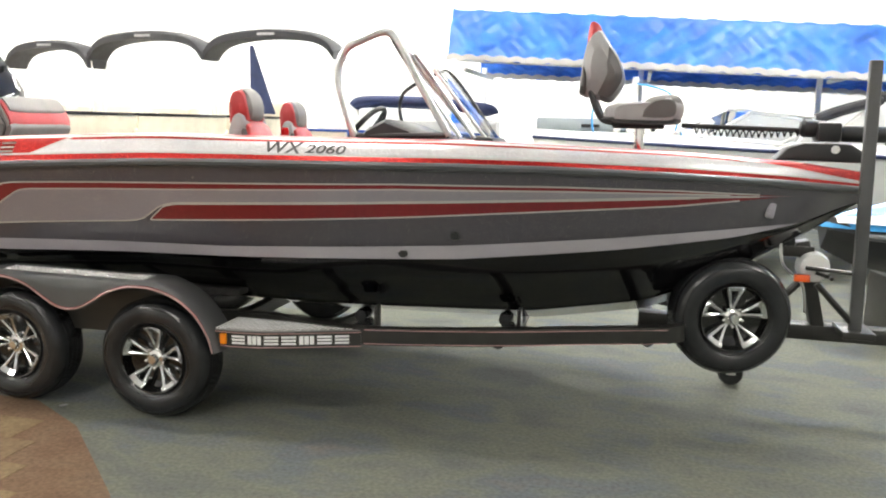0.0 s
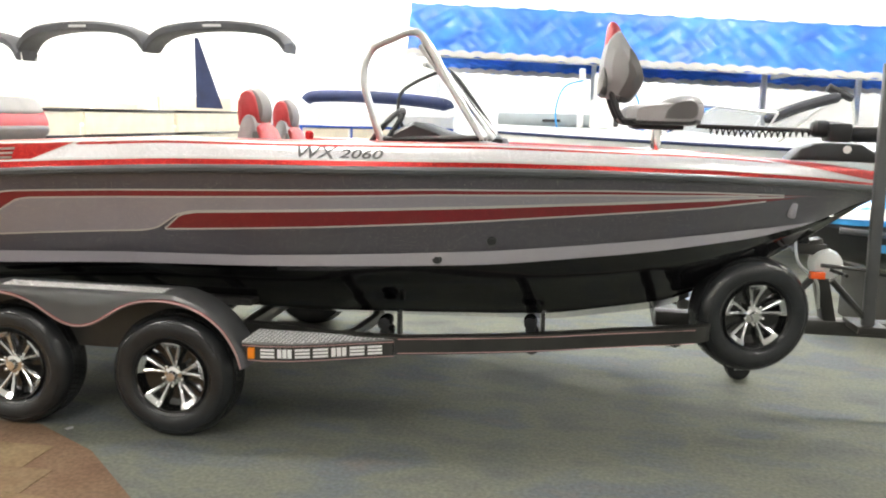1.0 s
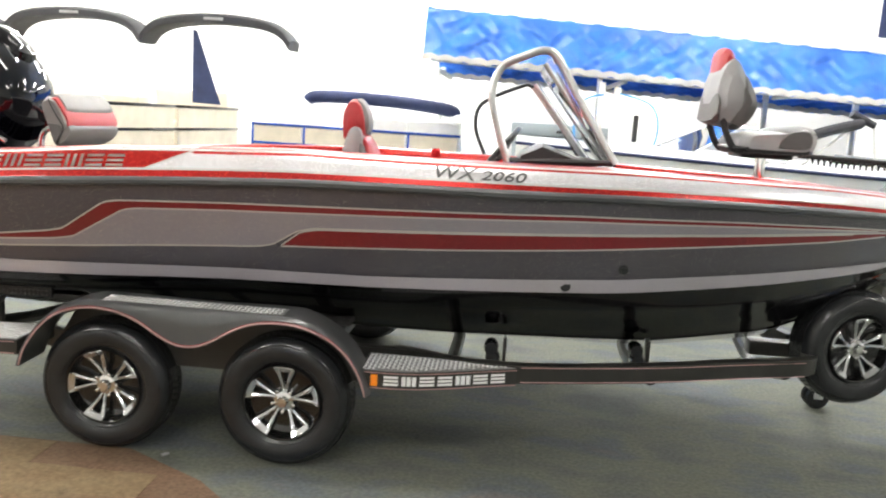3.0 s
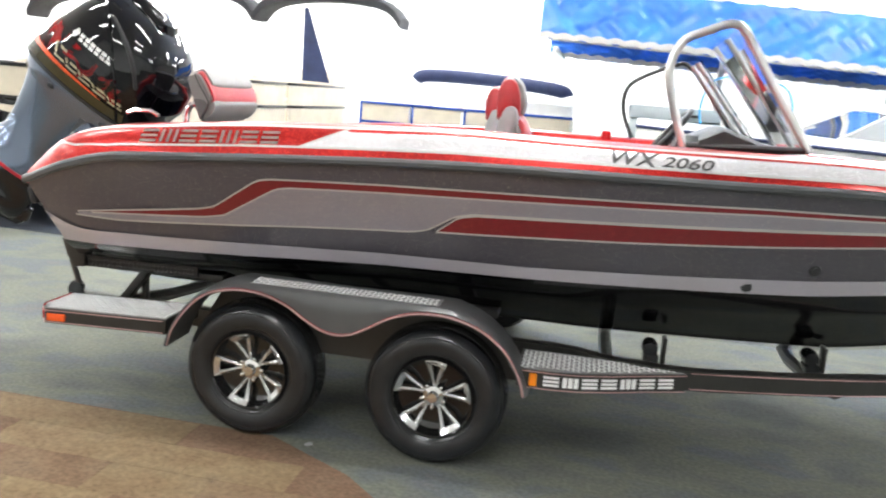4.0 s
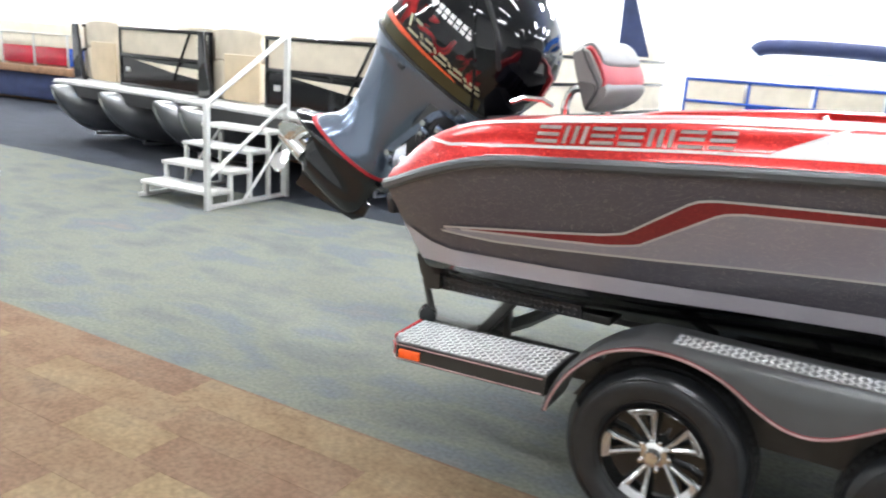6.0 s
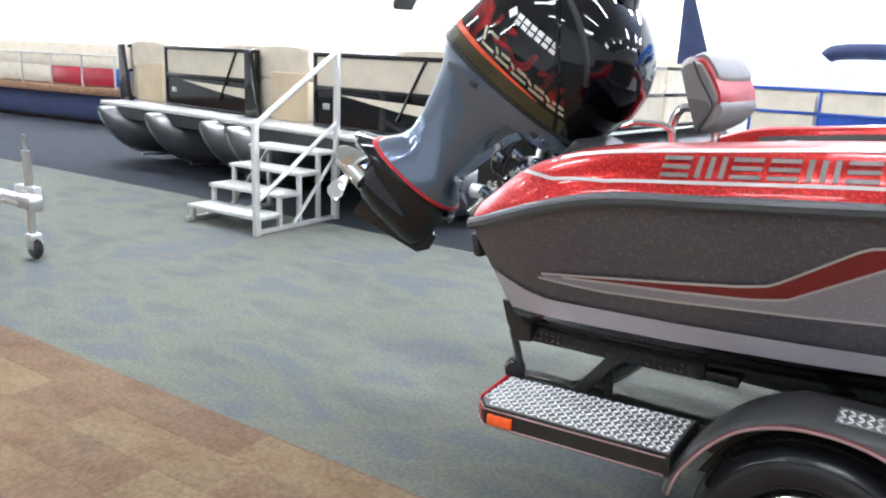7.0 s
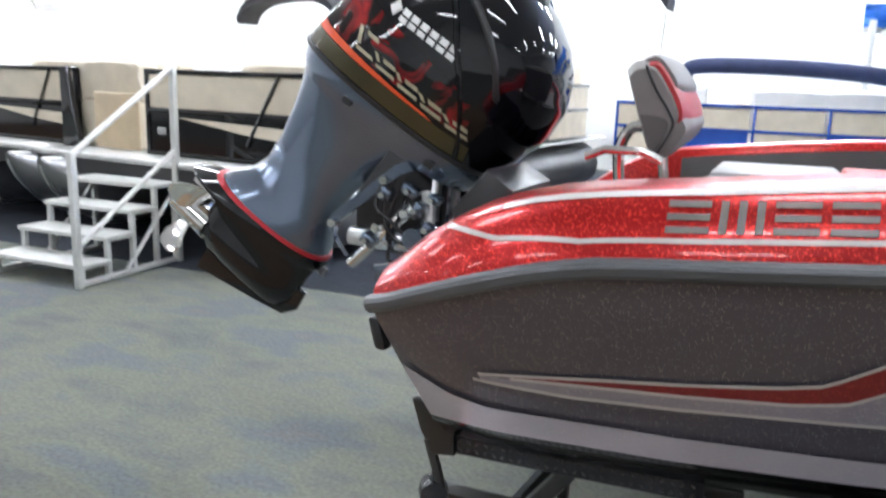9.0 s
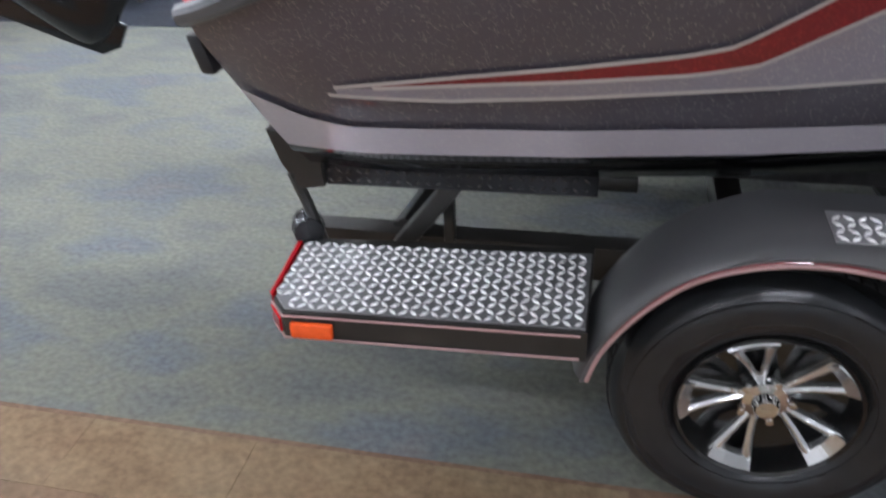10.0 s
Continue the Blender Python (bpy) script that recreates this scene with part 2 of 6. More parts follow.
def part(name, bm, material, parent, label="", smooth=True):
    ob = new(name, finish(name, bm, material, smooth))
    ob.parent = parent
    if label:
        ob["label"] = label
    return ob


def thing(name, label, category, m=None, group="", kind=""):
    ob = new(name)
    ob.empty_display_size = 0.1
    if m is not None:
        ob.matrix_basis = m
    return tagged(ob, label, category, group, kind)


def solid(name, bm, material, label, category, group="", kind="", m=None):
    ob = new(name, finish(name, bm, material))
    if m is not None:
        ob.matrix_basis = m
    return tagged(ob, label, category, group, kind)


def B():
    return bmesh.new()


def box(bm, lo, hi, bevel=0.0, m=None):
    c = [(a + b) / 2 for a, b in zip(lo, hi)]
    s = [abs(b - a) for a, b in zip(lo, hi)]
    r = bmesh.ops.create_cube(bm, size=1.0, matrix=(m or Matrix()) @ Matrix.Translation(c) @ Matrix.Diagonal((*s, 1)))
    if bevel:
        edges = {e for v in r["verts"] for e in v.link_edges}
        bmesh.ops.bevel(bm, geom=list(edges), offset=bevel, segments=2, affect="EDGES", profile=0.5)
    return bm


def rings(bm, loops, close=True, cap=True):
    """Skin a row of rings, each a list of places."""
    vs = [[bm.verts.new(p) for p in l] for l in loops]
    for a, b in zip(vs, vs[1:]):
        n = len(a)
        for i in range(n if close else n - 1):
            j = (i + 1) % n
            bm.faces.new((a[i], a[j], b[j], b[i]))
    if cap and close:
        bm.faces.new(vs[0])
        bm.faces.new(list(reversed(vs[-1])))
    return bm


def tube(bm, pts, r, seg=10, cap=True):
    """A round bar along a line of places."""
    pts = [Vector(p) for p in pts]
    loops, up = [], None
    for i, p in enumerate(pts):
        d = (pts[min(i + 1, len(pts) - 1)] - pts[max(i - 1, 0)]).normalized()
        if up is None:
            up = Vector((0, 0, 1)) if abs(d.z) < 0.9 else Vector((1, 0, 0))
        side = d.cross(up).normalized()
        up = side.cross(d).normalized()
        rr = r[i] if isinstance(r, (list, tuple)) else r
        loops.append([p + rr * (math.cos(2 * math.pi * k / seg) * side + math.sin(2 * math.pi * k / seg) * up) for k in range(seg)])
    return rings(bm, loops, True, cap)


def smooth_line(pts, n=8):
    """A Catmull-Rom line through the places."""
    pts = [Vector(p) for p in pts]
    out = []
    for i in range(len(pts) - 1):
        p0, p1, p2, p3 = pts[max(i - 1, 0)], pts[i], pts[i + 1], pts[min(i + 2, len(pts) - 1)]
        for k in range(n):
            t = k / n
            out.append(0.5 * ((2 * p1) + (p2 - p0) * t + (2 * p0 - 5 * p1 + 4 * p2 - p3) * t * t + (3 * p1 - p0 - 3 * p2 + p3) * t ** 3))
    return out + [pts[-1]]


def prism(bm, poly, y0, y1, bevel=0.0):
    """A flat outline in x and z, given thickness in y."""
    a = [bm.verts.new((x, y0, z)) for x, z in poly]
    b = [bm.verts.new((x, y1, z)) for x, z in poly]
    f = [bm.faces.new(a), bm.faces.new(list(reversed(b)))]
    n = len(poly)
    for i in range(n):
        f.append(bm.faces.new((a[i], b[i], b[(i + 1) % n], a[(i + 1) % n])))
    if bevel:
        bmesh.ops.bevel(bm, geom=list(f[0].edges) + list(f[1].edges), offset=bevel, segments=2, affect="EDGES", profile=0.5)
    return bm


def slab(bm, poly, z0, z1):
    """A flat outline in x and y, given thickness in z."""
    a = [bm.verts.new((x, y, z0)) for x, y in poly]
    b = [bm.verts.new((x, y, z1)) for x, y in poly]
    bm.faces.new(a), bm.faces.new(list(reversed(b)))
    n = len(poly)
    for i in range(n):
        bm.faces.new((a[i], b[i], b[(i + 1) % n], a[(i + 1) % n]))
    return bm


def lathe(bm, prof, seg=40, cap=True):
    """A turned body about the y axis; the outline is radius and place along it."""
    loops = []
    for r, h in prof:
        loops.append([(r * math.cos(2 * math.pi * k / seg), h, r * math.sin(2 * math.pi * k / seg)) for k in range(seg)])
    return rings(bm, loops, True, cap)


def lerp(table, x):
    return float(np.interp(x, [a for a, _ in table], [b for _, b in table]))


def cushion(bm, outline, y0, y1, puff=0.03, n=5):
    """A padded body: an outline in x and z, bulged across y with rounded edges."""
    cx = sum(p[0] for p in outline) / len(outline)
    cz = sum(p[1] for p in outline) / len(outline)
    line = [(p.x, p.z) for p in smooth_line([(x, 0, z) for x, z in outline + outline[:1]], 5)][:-1]
    loops = []
    for k in range(n + 1):
        a = math.pi * k / n
        s = 1 - puff * 2.2 * (1 - math.sin(a) ** 0.5) / max(0.1, max(abs(x - cx) for x, z in line))
        y = (y0 + y1) / 2 - math.cos(a) * (y1 - y0) / 2
        loops.append([(cx + (x - cx) * s, y, cz + (z - cz) * s) for x, z in line])
    return rings(bm, loops)


# ---- the hall ----
X0, X1, Y0, Y1, TOP = -24.0, 16.0, -14.0, 14.0, 6.0
bm = B()
slab(bm, [(X0, Y0), (X1, Y0), (X1, Y1), (X0, Y1)], -0.2, FLOOR)
floor = solid("floor", bm, GREEN_CARPET, "worn mottled grey-green showroom carpet floor", "floor", kind="structure")
for nm, lo, hi in (("wall_north", (X0, Y1, 0), (X1, Y1 + 0.2, TOP)), ("wall_south", (X0, Y0 - 0.2, 0), (X1, Y0, TOP)),
                   ("wall_west", (X0 - 0.2, Y0, 0), (X0, Y1, TOP)), ("wall_east", (X1, Y0, 0), (X1 + 0.2, Y1, TOP))):
    solid(nm, box(B(), lo, hi), WHITE_PAINT, "plain white painted showroom wall", "wall", kind="structure")
solid("ceiling", box(B(), (X0, Y0, TOP), (X1, Y1, TOP + 0.2)), CEILING_PAINT, "flat white showroom ceiling", "ceiling", kind="structure")

# wall panels: steps in the far wall
for x0, x1, d in ((-6.6, -0.4, 0.12), (4.3, 8.23, 0.1)):
    solid("trim", box(B(), (x0, Y1 - d, 0.0), (x1, Y1, TOP - 0.02), 0.01), WHITE_PAINT if x0 < 0 else PANEL_GREY, "white sheet panel on the far wall", "wall panel", kind="structure")
solid("trim", box(B(), (X0, Y1 - 0.14, 3.6), (X1, Y1 - 0.122, 3.68)), ALUMINIUM, "long white rail along the far wall", "wall rail", kind="structure")


# ceiling lights in rows
def ceiling_light(glow):
    t = thing("ceiling_light", "long white strip light hung under the ceiling", "ceiling light", group="strip lights")
    part("housing", box(B(), (-1.22, -0.16, 0.03), (1.22, 0.16, 0.12), 0.01), WHITE_GEL, t)
    part("diffuser", box(B(), (-1.2, -0.13, 0.0), (1.2, 0.13, 0.028), 0.008), glow, t, "glowing white diffuser")
    for x in (-0.9, 0.9):
        part("hanger", tube(B(), [(x, 0, 0.11), (x, 0, 0.46)], 0.006, 6), WHITE_GEL, t)
    return t


LAMP_XY = [(x, y) for y in (-9.0, -4.5, 0.2, 4.6, 9.0, 12.0) for x in ((-19, -12.5, -6.5, -1.2, 4.2, 10.5) if y > 4 else (-18.0, -11.5, -5.6, 0.1, 8.2))]
bright = ceiling_light(LAMP_BRIGHT)
bright.matrix_basis = pose(-22.0, 9.0, TOP - 0.45)
first = None
for x, y in LAMP_XY:
    if first is None:
        first = ceiling_light(LAMP_GLOW)
        first.matrix_basis = pose(x, y, TOP - 0.45)
    else:
        copy_thing(first if y < 4 else bright, pose(x, y, TOP - 0.45))

# ---- the boat ----
CY = 1.2  # the middle line of boat and trailer
Z_SHEER = [(-2.08, 1.105), (-1.95, 1.15), (-1.83, 1.19), (-1.62, 1.255), (-1.5, 1.275), (-0.9, 1.31), (0.03, 1.355), (0.46, 1.366), (1.56, 1.378), (2.07, 1.372), (2.58, 1.36), (3.12, 1.335), (3.62, 1.3)]
Z_TOP = [(-2.08, 1.15), (-1.97, 1.255), (-1.84, 1.325), (-1.66, 1.385), (-1.5, 1.405), (-0.93, 1.455), (0.0, 1.495), (0.5, 1.492), (1.5, 1.5), (2.57, 1.478), (3.2, 1.44), (3.62, 1.39)]
Z_CHINE = [(-2.1, 0.82), (-0.7, 0.84), (0.33, 0.862), (1.54, 0.91), (2.34, 0.98), (2.9, 1.045), (3.25, 1.12), (3.62, 1.26)]
Z_KEEL = [(-2.1, 0.47), (-0.5, 0.43), (0.6, 0.415), (1.86, 0.45), (2.5, 0.56), (2.9, 0.76), (3.25, 1.0), (3.45, 1.15), (3.62, 1.27)]


def soft(table, x):
    return (lerp(table, x - 0.08) + lerp(table, x) * 2 + lerp(table, x + 0.08)) / 4


def beam(x):
    """Half the width at the rub rail."""
    b = 1.2
    if x < -1.6:
        b -= 0.1 * ((-1.6 - x) / 0.48) ** 2
    if x > 0.3:
        b = 1.2 * (1 - (min(1, (x - 0.3) / 3.32)) ** 2.3)
    return max(b, 0.012)


def chine(x):
    b = 0.985
    if x < -1.6:
        b -= 0.04 * ((-1.6 - x) / 0.48) ** 2
    if x > 0.3:
        b = 0.985 * (1 - (min(1, (x - 0.3) / 3.2)) ** 2.4)
    return max(min(b, beam(x) - 0.004), 0.008)


def side(x, z):
    """The half width of the topsides at a height."""
    zs, zc = soft(Z_SHEER, x), soft(Z_CHINE, x)
    t = min(1, max(0, (zs - z) / max(0.01, zs - zc)))
    return beam(x) + (chine(x) - beam(x)) * t ** 1.12


def askew(x):
    """How far the after part of the boat lies forward and to starboard of the trailer's line."""
    return lerp([(-2.05, 0.12), (-1.78, 0.08), (-1.4, 0.06), (-0.8, 0.02), (-0.5, 0.0)], x), lerp([(-2.05, -0.17), (-1.75, -0.168), (-1.35, -0.145), (-1.0, -0.1), (-0.7, -0.045), (-0.3, 0.0)], x)


XS = [-2.05 + 0.06 * i for i in range(95)]
XS = [x for x in XS if x < 3.56] + [3.58, 3.61]
boat = thing("bass_boat", "red, silver and charcoal metalflake bass boat resting on a black trailer", "boat")


def strip(bm, x0, x1, top, bot, lift, sgn, step=0.05, rows=3, prof=side):
    """A painted band laid on the topsides between two heights."""
    n = max(2, int((x1 - x0) / step))
    loops = []
    for i in range(n + 1):
        x = x0 + (x1 - x0) * i / n
        zt, zb = top(x), bot(x)
        loops.append([(x, CY + sgn * (prof(x, zt + (zb - zt) * k / rows) + lift), zt + (zb - zt) * k / rows) for k in range(rows + 1)])
    return rings(bm, loops, False, False)


# topsides, bottom, transom
bm = B()
rings(bm, [[(x, CY + s * side(x, z), z) for s, z in [(-1, soft(Z_SHEER, x) + (soft(Z_CHINE, x) - soft(Z_SHEER, x)) * k / 8) for k in range(9)]] for x in XS], False, False)
part("topside", bm, CHARCOAL, boat, "charcoal metalflake starboard topside")
bm = B()
rings(bm, [[(x, CY + s * side(x, z), z) for s, z in [(1, soft(Z_SHEER, x) + (soft(Z_CHINE, x) - soft(Z_SHEER, x)) * k / 8) for k in range(9)]] for x in XS], False, False)
part("topside", bm, CHARCOAL, boat)


def bottom_ring(x):
    zc, zk, c = soft(Z_CHINE, x), soft(Z_KEEL, x), chine(x)
    zk = min(zk, zc - 0.004)
    h = zc - zk
    half = [(c, zc), (c - 0.012, zc - 0.02 * min(1, h * 4)), (c * 0.93, zc - 0.16 * h), (c * 0.9, zc - 0.24 * h), (c * 0.66, zc - 0.44 * h), (c * 0.64, zc - 0.5 * h), (c * 0.36, zc - 0.74 * h), (c * 0.34, zc - 0.8 * h), (0.0, zk)]
    return [(x, CY - a, b) for a, b in half] + [(x, CY + a, b) for a, b in reversed(half[:-1])]


part("bottom", rings(B(), [bottom_ring(x) for x in XS], False, False), BLACK_GEL, boat, "glossy black hull bottom with running strakes")
bm = B()
x = XS[0]
ring = [(x, CY - side(x, z), z) for z in [soft(Z_SHEER, x) + (soft(Z_CHINE, x) - soft(Z_SHEER, x)) * k / 8 for k in range(9)]] + bottom_ring(x)[1:-1]
ring += [(x, CY + side(x, z), z) for z in [soft(Z_CHINE, x) + (soft(Z_SHEER, x) - soft(Z_CHINE, x)) * k / 8 for k in range(9)]]
bm.faces.new([bm.verts.new(p) for p in ring])
part("transom", bm, CHARCOAL, boat)

# painted bands: heights along the side
UP_T = [(-1.78, 0.992), (-1.16, 1.058), (-1.08, 1.074), (-0.86, 1.212), (-0.8, 1.222), (0.08, 1.25), (1.29, 1.288), (2.09, 1.293), (2.58, 1.288), (3.16, 1.268)]
UP_B = [(-1.78, 0.988), (-1.14, 1.02), (-1.04, 1.036), (-0.78, 1.178), (-0.72, 1.188), (0.08, 1.215), (1.29, 1.262), (2.09, 1.272), (2.58, 1.272), (3.16, 1.267)]
MID_B = [(-1.8, 0.975), (-1.57, 0.965), (-0.93, 0.995), (-0.23, 1.03), (-0.17, 1.035), (-0.1, 1.05), (0.02, 1.125), (0.1, 1.145), (1.29, 1.2), (2.09, 1.232), (2.58, 1.254), (3.16, 1.2665)]
LO_T = [(-0.06, 1.048), (0.04, 1.125), (0.12, 1.14), (1.29, 1.195), (2.09, 1.228), (2.58, 1.248), (3.1, 1.262)]
LO_B = [(-0.06, 1.045), (0.12, 1.053), (0.7, 1.085), (1.29, 1.122), (2.09, 1.178), (2.58, 1.21), (3.1, 1.2615)]
LIGHT_T = [(-2.04, 0.97), (-1.98, 0.945), (-1.9, 0.915), (-1.79, 0.898), (-0.67, 0.905), (0.33, 0.922), (1.55, 0.985), (2.33, 1.045), (2.9, 1.095), (3.24, 1.122)]
f = lambda t: (lambda x: lerp(t, x))
off = lambda t, d: (lambda x: lerp(t, x) + d)
P = 0.007
for s in (-1, 1):
    part("grey_band", strip(B(), -1.78, 3.16, f(UP_B), f(MID_B), 0.005, s, 0.03), SILVER_GREY, boat, "silver grey metalflake band")
    part("red_stripe", strip(B(), -1.7, 3.16, f(UP_T), f(UP_B), 0.006, s, 0.03), DEEP_RED, boat, "deep red stripe")
    part("red_stripe", strip(B(), -0.06, 3.1, f(LO_T), f(LO_B), 0.006, s, 0.03), DEEP_RED, boat, "deep red stripe")
    part("chine_band", strip(B(), -2.04, 3.24, f(LIGHT_T), lambda x: soft(Z_CHINE, x) + 0.002, 0.009, s, 0.03, 5), CHINE_LIT, boat, "silver grey chine band, lightened for light off the tread plates")
    for t, x0, x1 in ((UP_T, -1.78, 3.0), (UP_B, -1.7, 2.85), (MID_B, -1.8, 3.0), (LO_B, -0.06, 2.9), (LO_T, -0.06, 2.7)):
        part("pinstripe", strip(B(), x0, x1, off(t, P / 2 + 0.001), off(t, -P / 2), 0.0075, s, 0.03, 1), PINLINE, boat)

# rub rail
for s in (-1, 1):
    part("rub_rail", tube(B(), [(x, CY + s * (beam(x) + 0.006), soft(Z_SHEER, x)) for x in XS], 0.02, 10), RUBRAIL, boat, "dark grey rubber rub rail")
    part("rub_rail_insert", tube(B(), [(x, CY + s * (beam(x) + 0.0225), soft(Z_SHEER, x) + 0.004) for x in XS], 0.006, 6), RUBRAIL, boat)


def cap_ring(x, k):
    """A point of the gunwale moulding, from the rub rail over the top to the inside."""
    zs, zt = soft(Z_SHEER, x) + 0.012, soft(Z_TOP, x)
    h = zt - zs
    b = beam(x)
    w = min(1.0, b / 0.5)
    return [(b - 0.002, zs), (b - 0.012 * w, zs + 0.3 * h), (b - 0.035 * w, zs + 0.62 * h), (b - 0.06 * w, zs + 0.85 * h), (b - 0.085 * w, zs + 0.96 * h), (b - 0.115 * w, zt),
            (b - 0.22 * w, zt + 0.004), (b - 0.25 * w, zt - 0.008), (b - 0.265 * w, zt - 0.04 * w), (b - 0.27 * w, zt - 0.19 * w ** 2)][k]


def cap_side(x, z):
    pts = [cap_ring(x, k) for k in range(6)]
    return float(np.interp(z, [p[1] for p in pts], [p[0] for p in pts]))


for s in (-1, 1):
    bm = B()
    rings(bm, [[(x, CY + s * max(0.003, cap_ring(x, k)[0]), cap_ring(x, k)[1]) for k in range(10)] for x in XS], False, False)
    part("gunwale", bm, RED, boat, "red metalflake gunwale moulding")
    lo = lambda x: soft(Z_SHEER, x) + 0.012
    U = lambda q: (lambda x: lo(x) + q(x) * (soft(Z_TOP, x) - lo(x)))
    t_hi = lambda x: min(0.93, 0.32 + max(0.0, x + 0.66) * 2.9, 0.93 - max(0.0, x - 2.85) * 0.78)
    t_lo = lambda x: 0.3
    part("silver_panel", strip(B(), -0.66, 3.6, U(t_hi), U(t_lo), 0.002, s, 0.03, 4, cap_side), SILVER, boat, "bright silver metalflake gunwale panel")
    for q, x0, x1, w in ((t_hi, -0.66, 3.6, 0.008), (t_lo, -1.55, 3.6, 0.009), (lambda x: 0.93, -1.72, -0.45, 0.009)):
        part("pinstripe", strip(B(), x0, x1, lambda x: U(q)(x) + w / 2, lambda x: U(q)(x) - w / 2, 0.0035, s, 0.03, 1, cap_side), PINLINE, boat)
    part("pinstripe", strip(B(), -1.86, -1.55, lambda x: U(lambda x: lerp([(-1.86, 0.93), (-1.72, 0.5), (-1.55, 0.3)], x))(x) + 0.005, lambda x: U(lambda x: lerp([(-1.86, 0.93), (-1.72, 0.5), (-1.55, 0.3)], x))(x) - 0.004, 0.0035, s, 0.02, 1, cap_side), PINLINE, boat)

# stern closing of the moulding
x = XS[0]
bm = B()
half = [cap_ring(x, k) for k in range(8)]
ring = [(x, CY - a, b) for a, b in half] + [(x, CY + a, b) for a, b in reversed(half)]
bm.faces.new([bm.verts.new(p) for p in ring])
part("stern_moulding", bm, RED, boat)


# decks
def deck(x0, x1, drop, n=20):
    bm = B()
    rings(bm, [[(x, CY + s * max(0.005, beam(x) - 0.262 * min(1, beam(x) / 0.5)), soft(Z_TOP, x) - drop) for s in (-1, -0.5, 0, 0.5, 1)] for x in [x0 + (x1 - x0) * i / n for i in range(n + 1)]], False, False)
    return bm


part("bow_deck", deck(1.55, 3.6, 0.035), DECK_CARPET, boat, "charcoal carpeted casting deck")
part("stern_deck", deck(-1.72, -0.75, 0.16), DECK_CARPET, boat, "charcoal carpeted stern deck")
for x0, x1, y0, y1, mt in ((-1.42, -0.98, 0.5, 1.1, VINYL_PALE), (-1.42, -0.98, 1.3, 1.9, VINYL_PALE), (-0.96, -0.78, 0.5, 1.9, VINYL_RED)):
    part("deck_pad", box(B(), (x0, y0, 1.3), (x1, y1, 1.36), 0.015), mt, boat, "padded vinyl deck hatch")
bm = B()
rings(bm, [[(x, CY + beam(x) - 0.272, soft(Z_TOP, x) - 0.04), (x, CY + beam(x) - 0.276, soft(Z_TOP, x) - 0.15)] for x in [-1.6 + 0.06 * i for i in range(15)]], False, False)
part("inner_panel", bm, VINYL_DARK, boat, "charcoal panel on the inner gunwale")
part("gas_strut", tube(B(), [(-0.72, CY + 0.9, 1.44), (-0.6, CY + 0.86, 1.28)], 0.014, 8), BRIGHT_METAL, boat)
bm = box(B(), (-2.09, 0.125, 1.0), (-2.06, 0.185, 1.075), 0.01)
part("stern_fitting", bm, DARK_PLASTIC, boat, "small black stern fitting")
bm = B()
slab(bm, [(-0.75, CY - 0.9), (1.0, CY - 0.9), (1.55, CY - 0.78), (1.55, CY + 0.78), (1.0, CY + 0.9), (-0.75, CY + 0.9)], 0.92, 0.96)
part("cockpit_sole", bm, DECK_CARPET, boat, "charcoal carpeted cockpit sole")
for x, nm in ((-0.755, "cockpit_bulkhead"), (1.55, "cockpit_bulkhead")):
    part(nm, box(B(), (x, CY - (0.9 if x < 0 else 0.8), 0.93), (x + 0.02, CY + (0.9 if x < 0 else 0.8), 1.415)), VINYL_GREY, boat)
for s in (-1, 1):
    part("cockpit_liner", box(B(), (-0.75, CY + s * 0.93 - 0.01, 0.93), (1.0, CY + s * 0.93 + 0.01, 1.46)), RED, boat, "red moulded cockpit side")

# fittings on the topside
for x, z in ((1.54, 1.035), (1.278, 0.935)):
    y = CY - side(x, z)
    bm = B()
    lathe(bm, [(0.004, -0.012), (0.014, -0.012), (0.014, -0.004), (0.022, -0.006), (0.026, 0.006)], 18)
    bmesh.ops.translate(bm, verts=bm.verts, vec=(x, y - 0.008, z))
    part("drain_fitting", bm, DARK_PLASTIC, boat, "black through-hull drain fitting")
# Small silver grey block for the pale patch on the starboard bow.
bm = B()
box(bm, (0.0, -0.012, -0.045), (0.055, 0.012, 0.045), 0.012)
bm.transform(pose(3.05, CY - side(3.05, 1.2) - 0.004, 1.2, 0, 12, 38))
part("bow_badge", bm, SILVER_GREY, boat)

# chrome maker's mark on the gunwale: plain block shapes; the port side carries none in view
n = 7
for i in range(n):
    x0 = -1.395 + i * 0.0925
    bm = B()
    for u0, v0, u1, v1 in ([(0.0, 0.0, 1.0, 0.2), (0.0, 0.4, 1.0, 0.6), (0.0, 0.8, 1.0, 1.0)] if i % 3 != 1 else [(0.0, 0.0, 0.18, 1.0), (0.41, 0.0, 0.59, 1.0), (0.82, 0.0, 1.0, 1.0)]):
        xa, xb = x0 + u0 * 0.076, x0 + u1 * 0.076
        za, zb = 0.05 + v0 * 0.052, 0.05 + v1 * 0.052
        q = [(x, z + lo(x)) for x, z in ((xa, za), (xb, za), (xb, zb), (xa, zb))]
        a = [bm.verts.new((x, CY - cap_side(x, z) + 0.002, z)) for x, z in q]
        b = [bm.verts.new((x, CY - cap_side(x, z) - 0.006, z)) for x, z in q]
        bm.faces.new(a), bm.faces.new(b)
        for k in range(4):
            bm.faces.new((a[k], a[(k + 1) % 4], b[(k + 1) % 4], b[k]))
    part("chrome_mark", bm, CHROME, boat, "raised chrome block of the maker's mark", smooth=False)


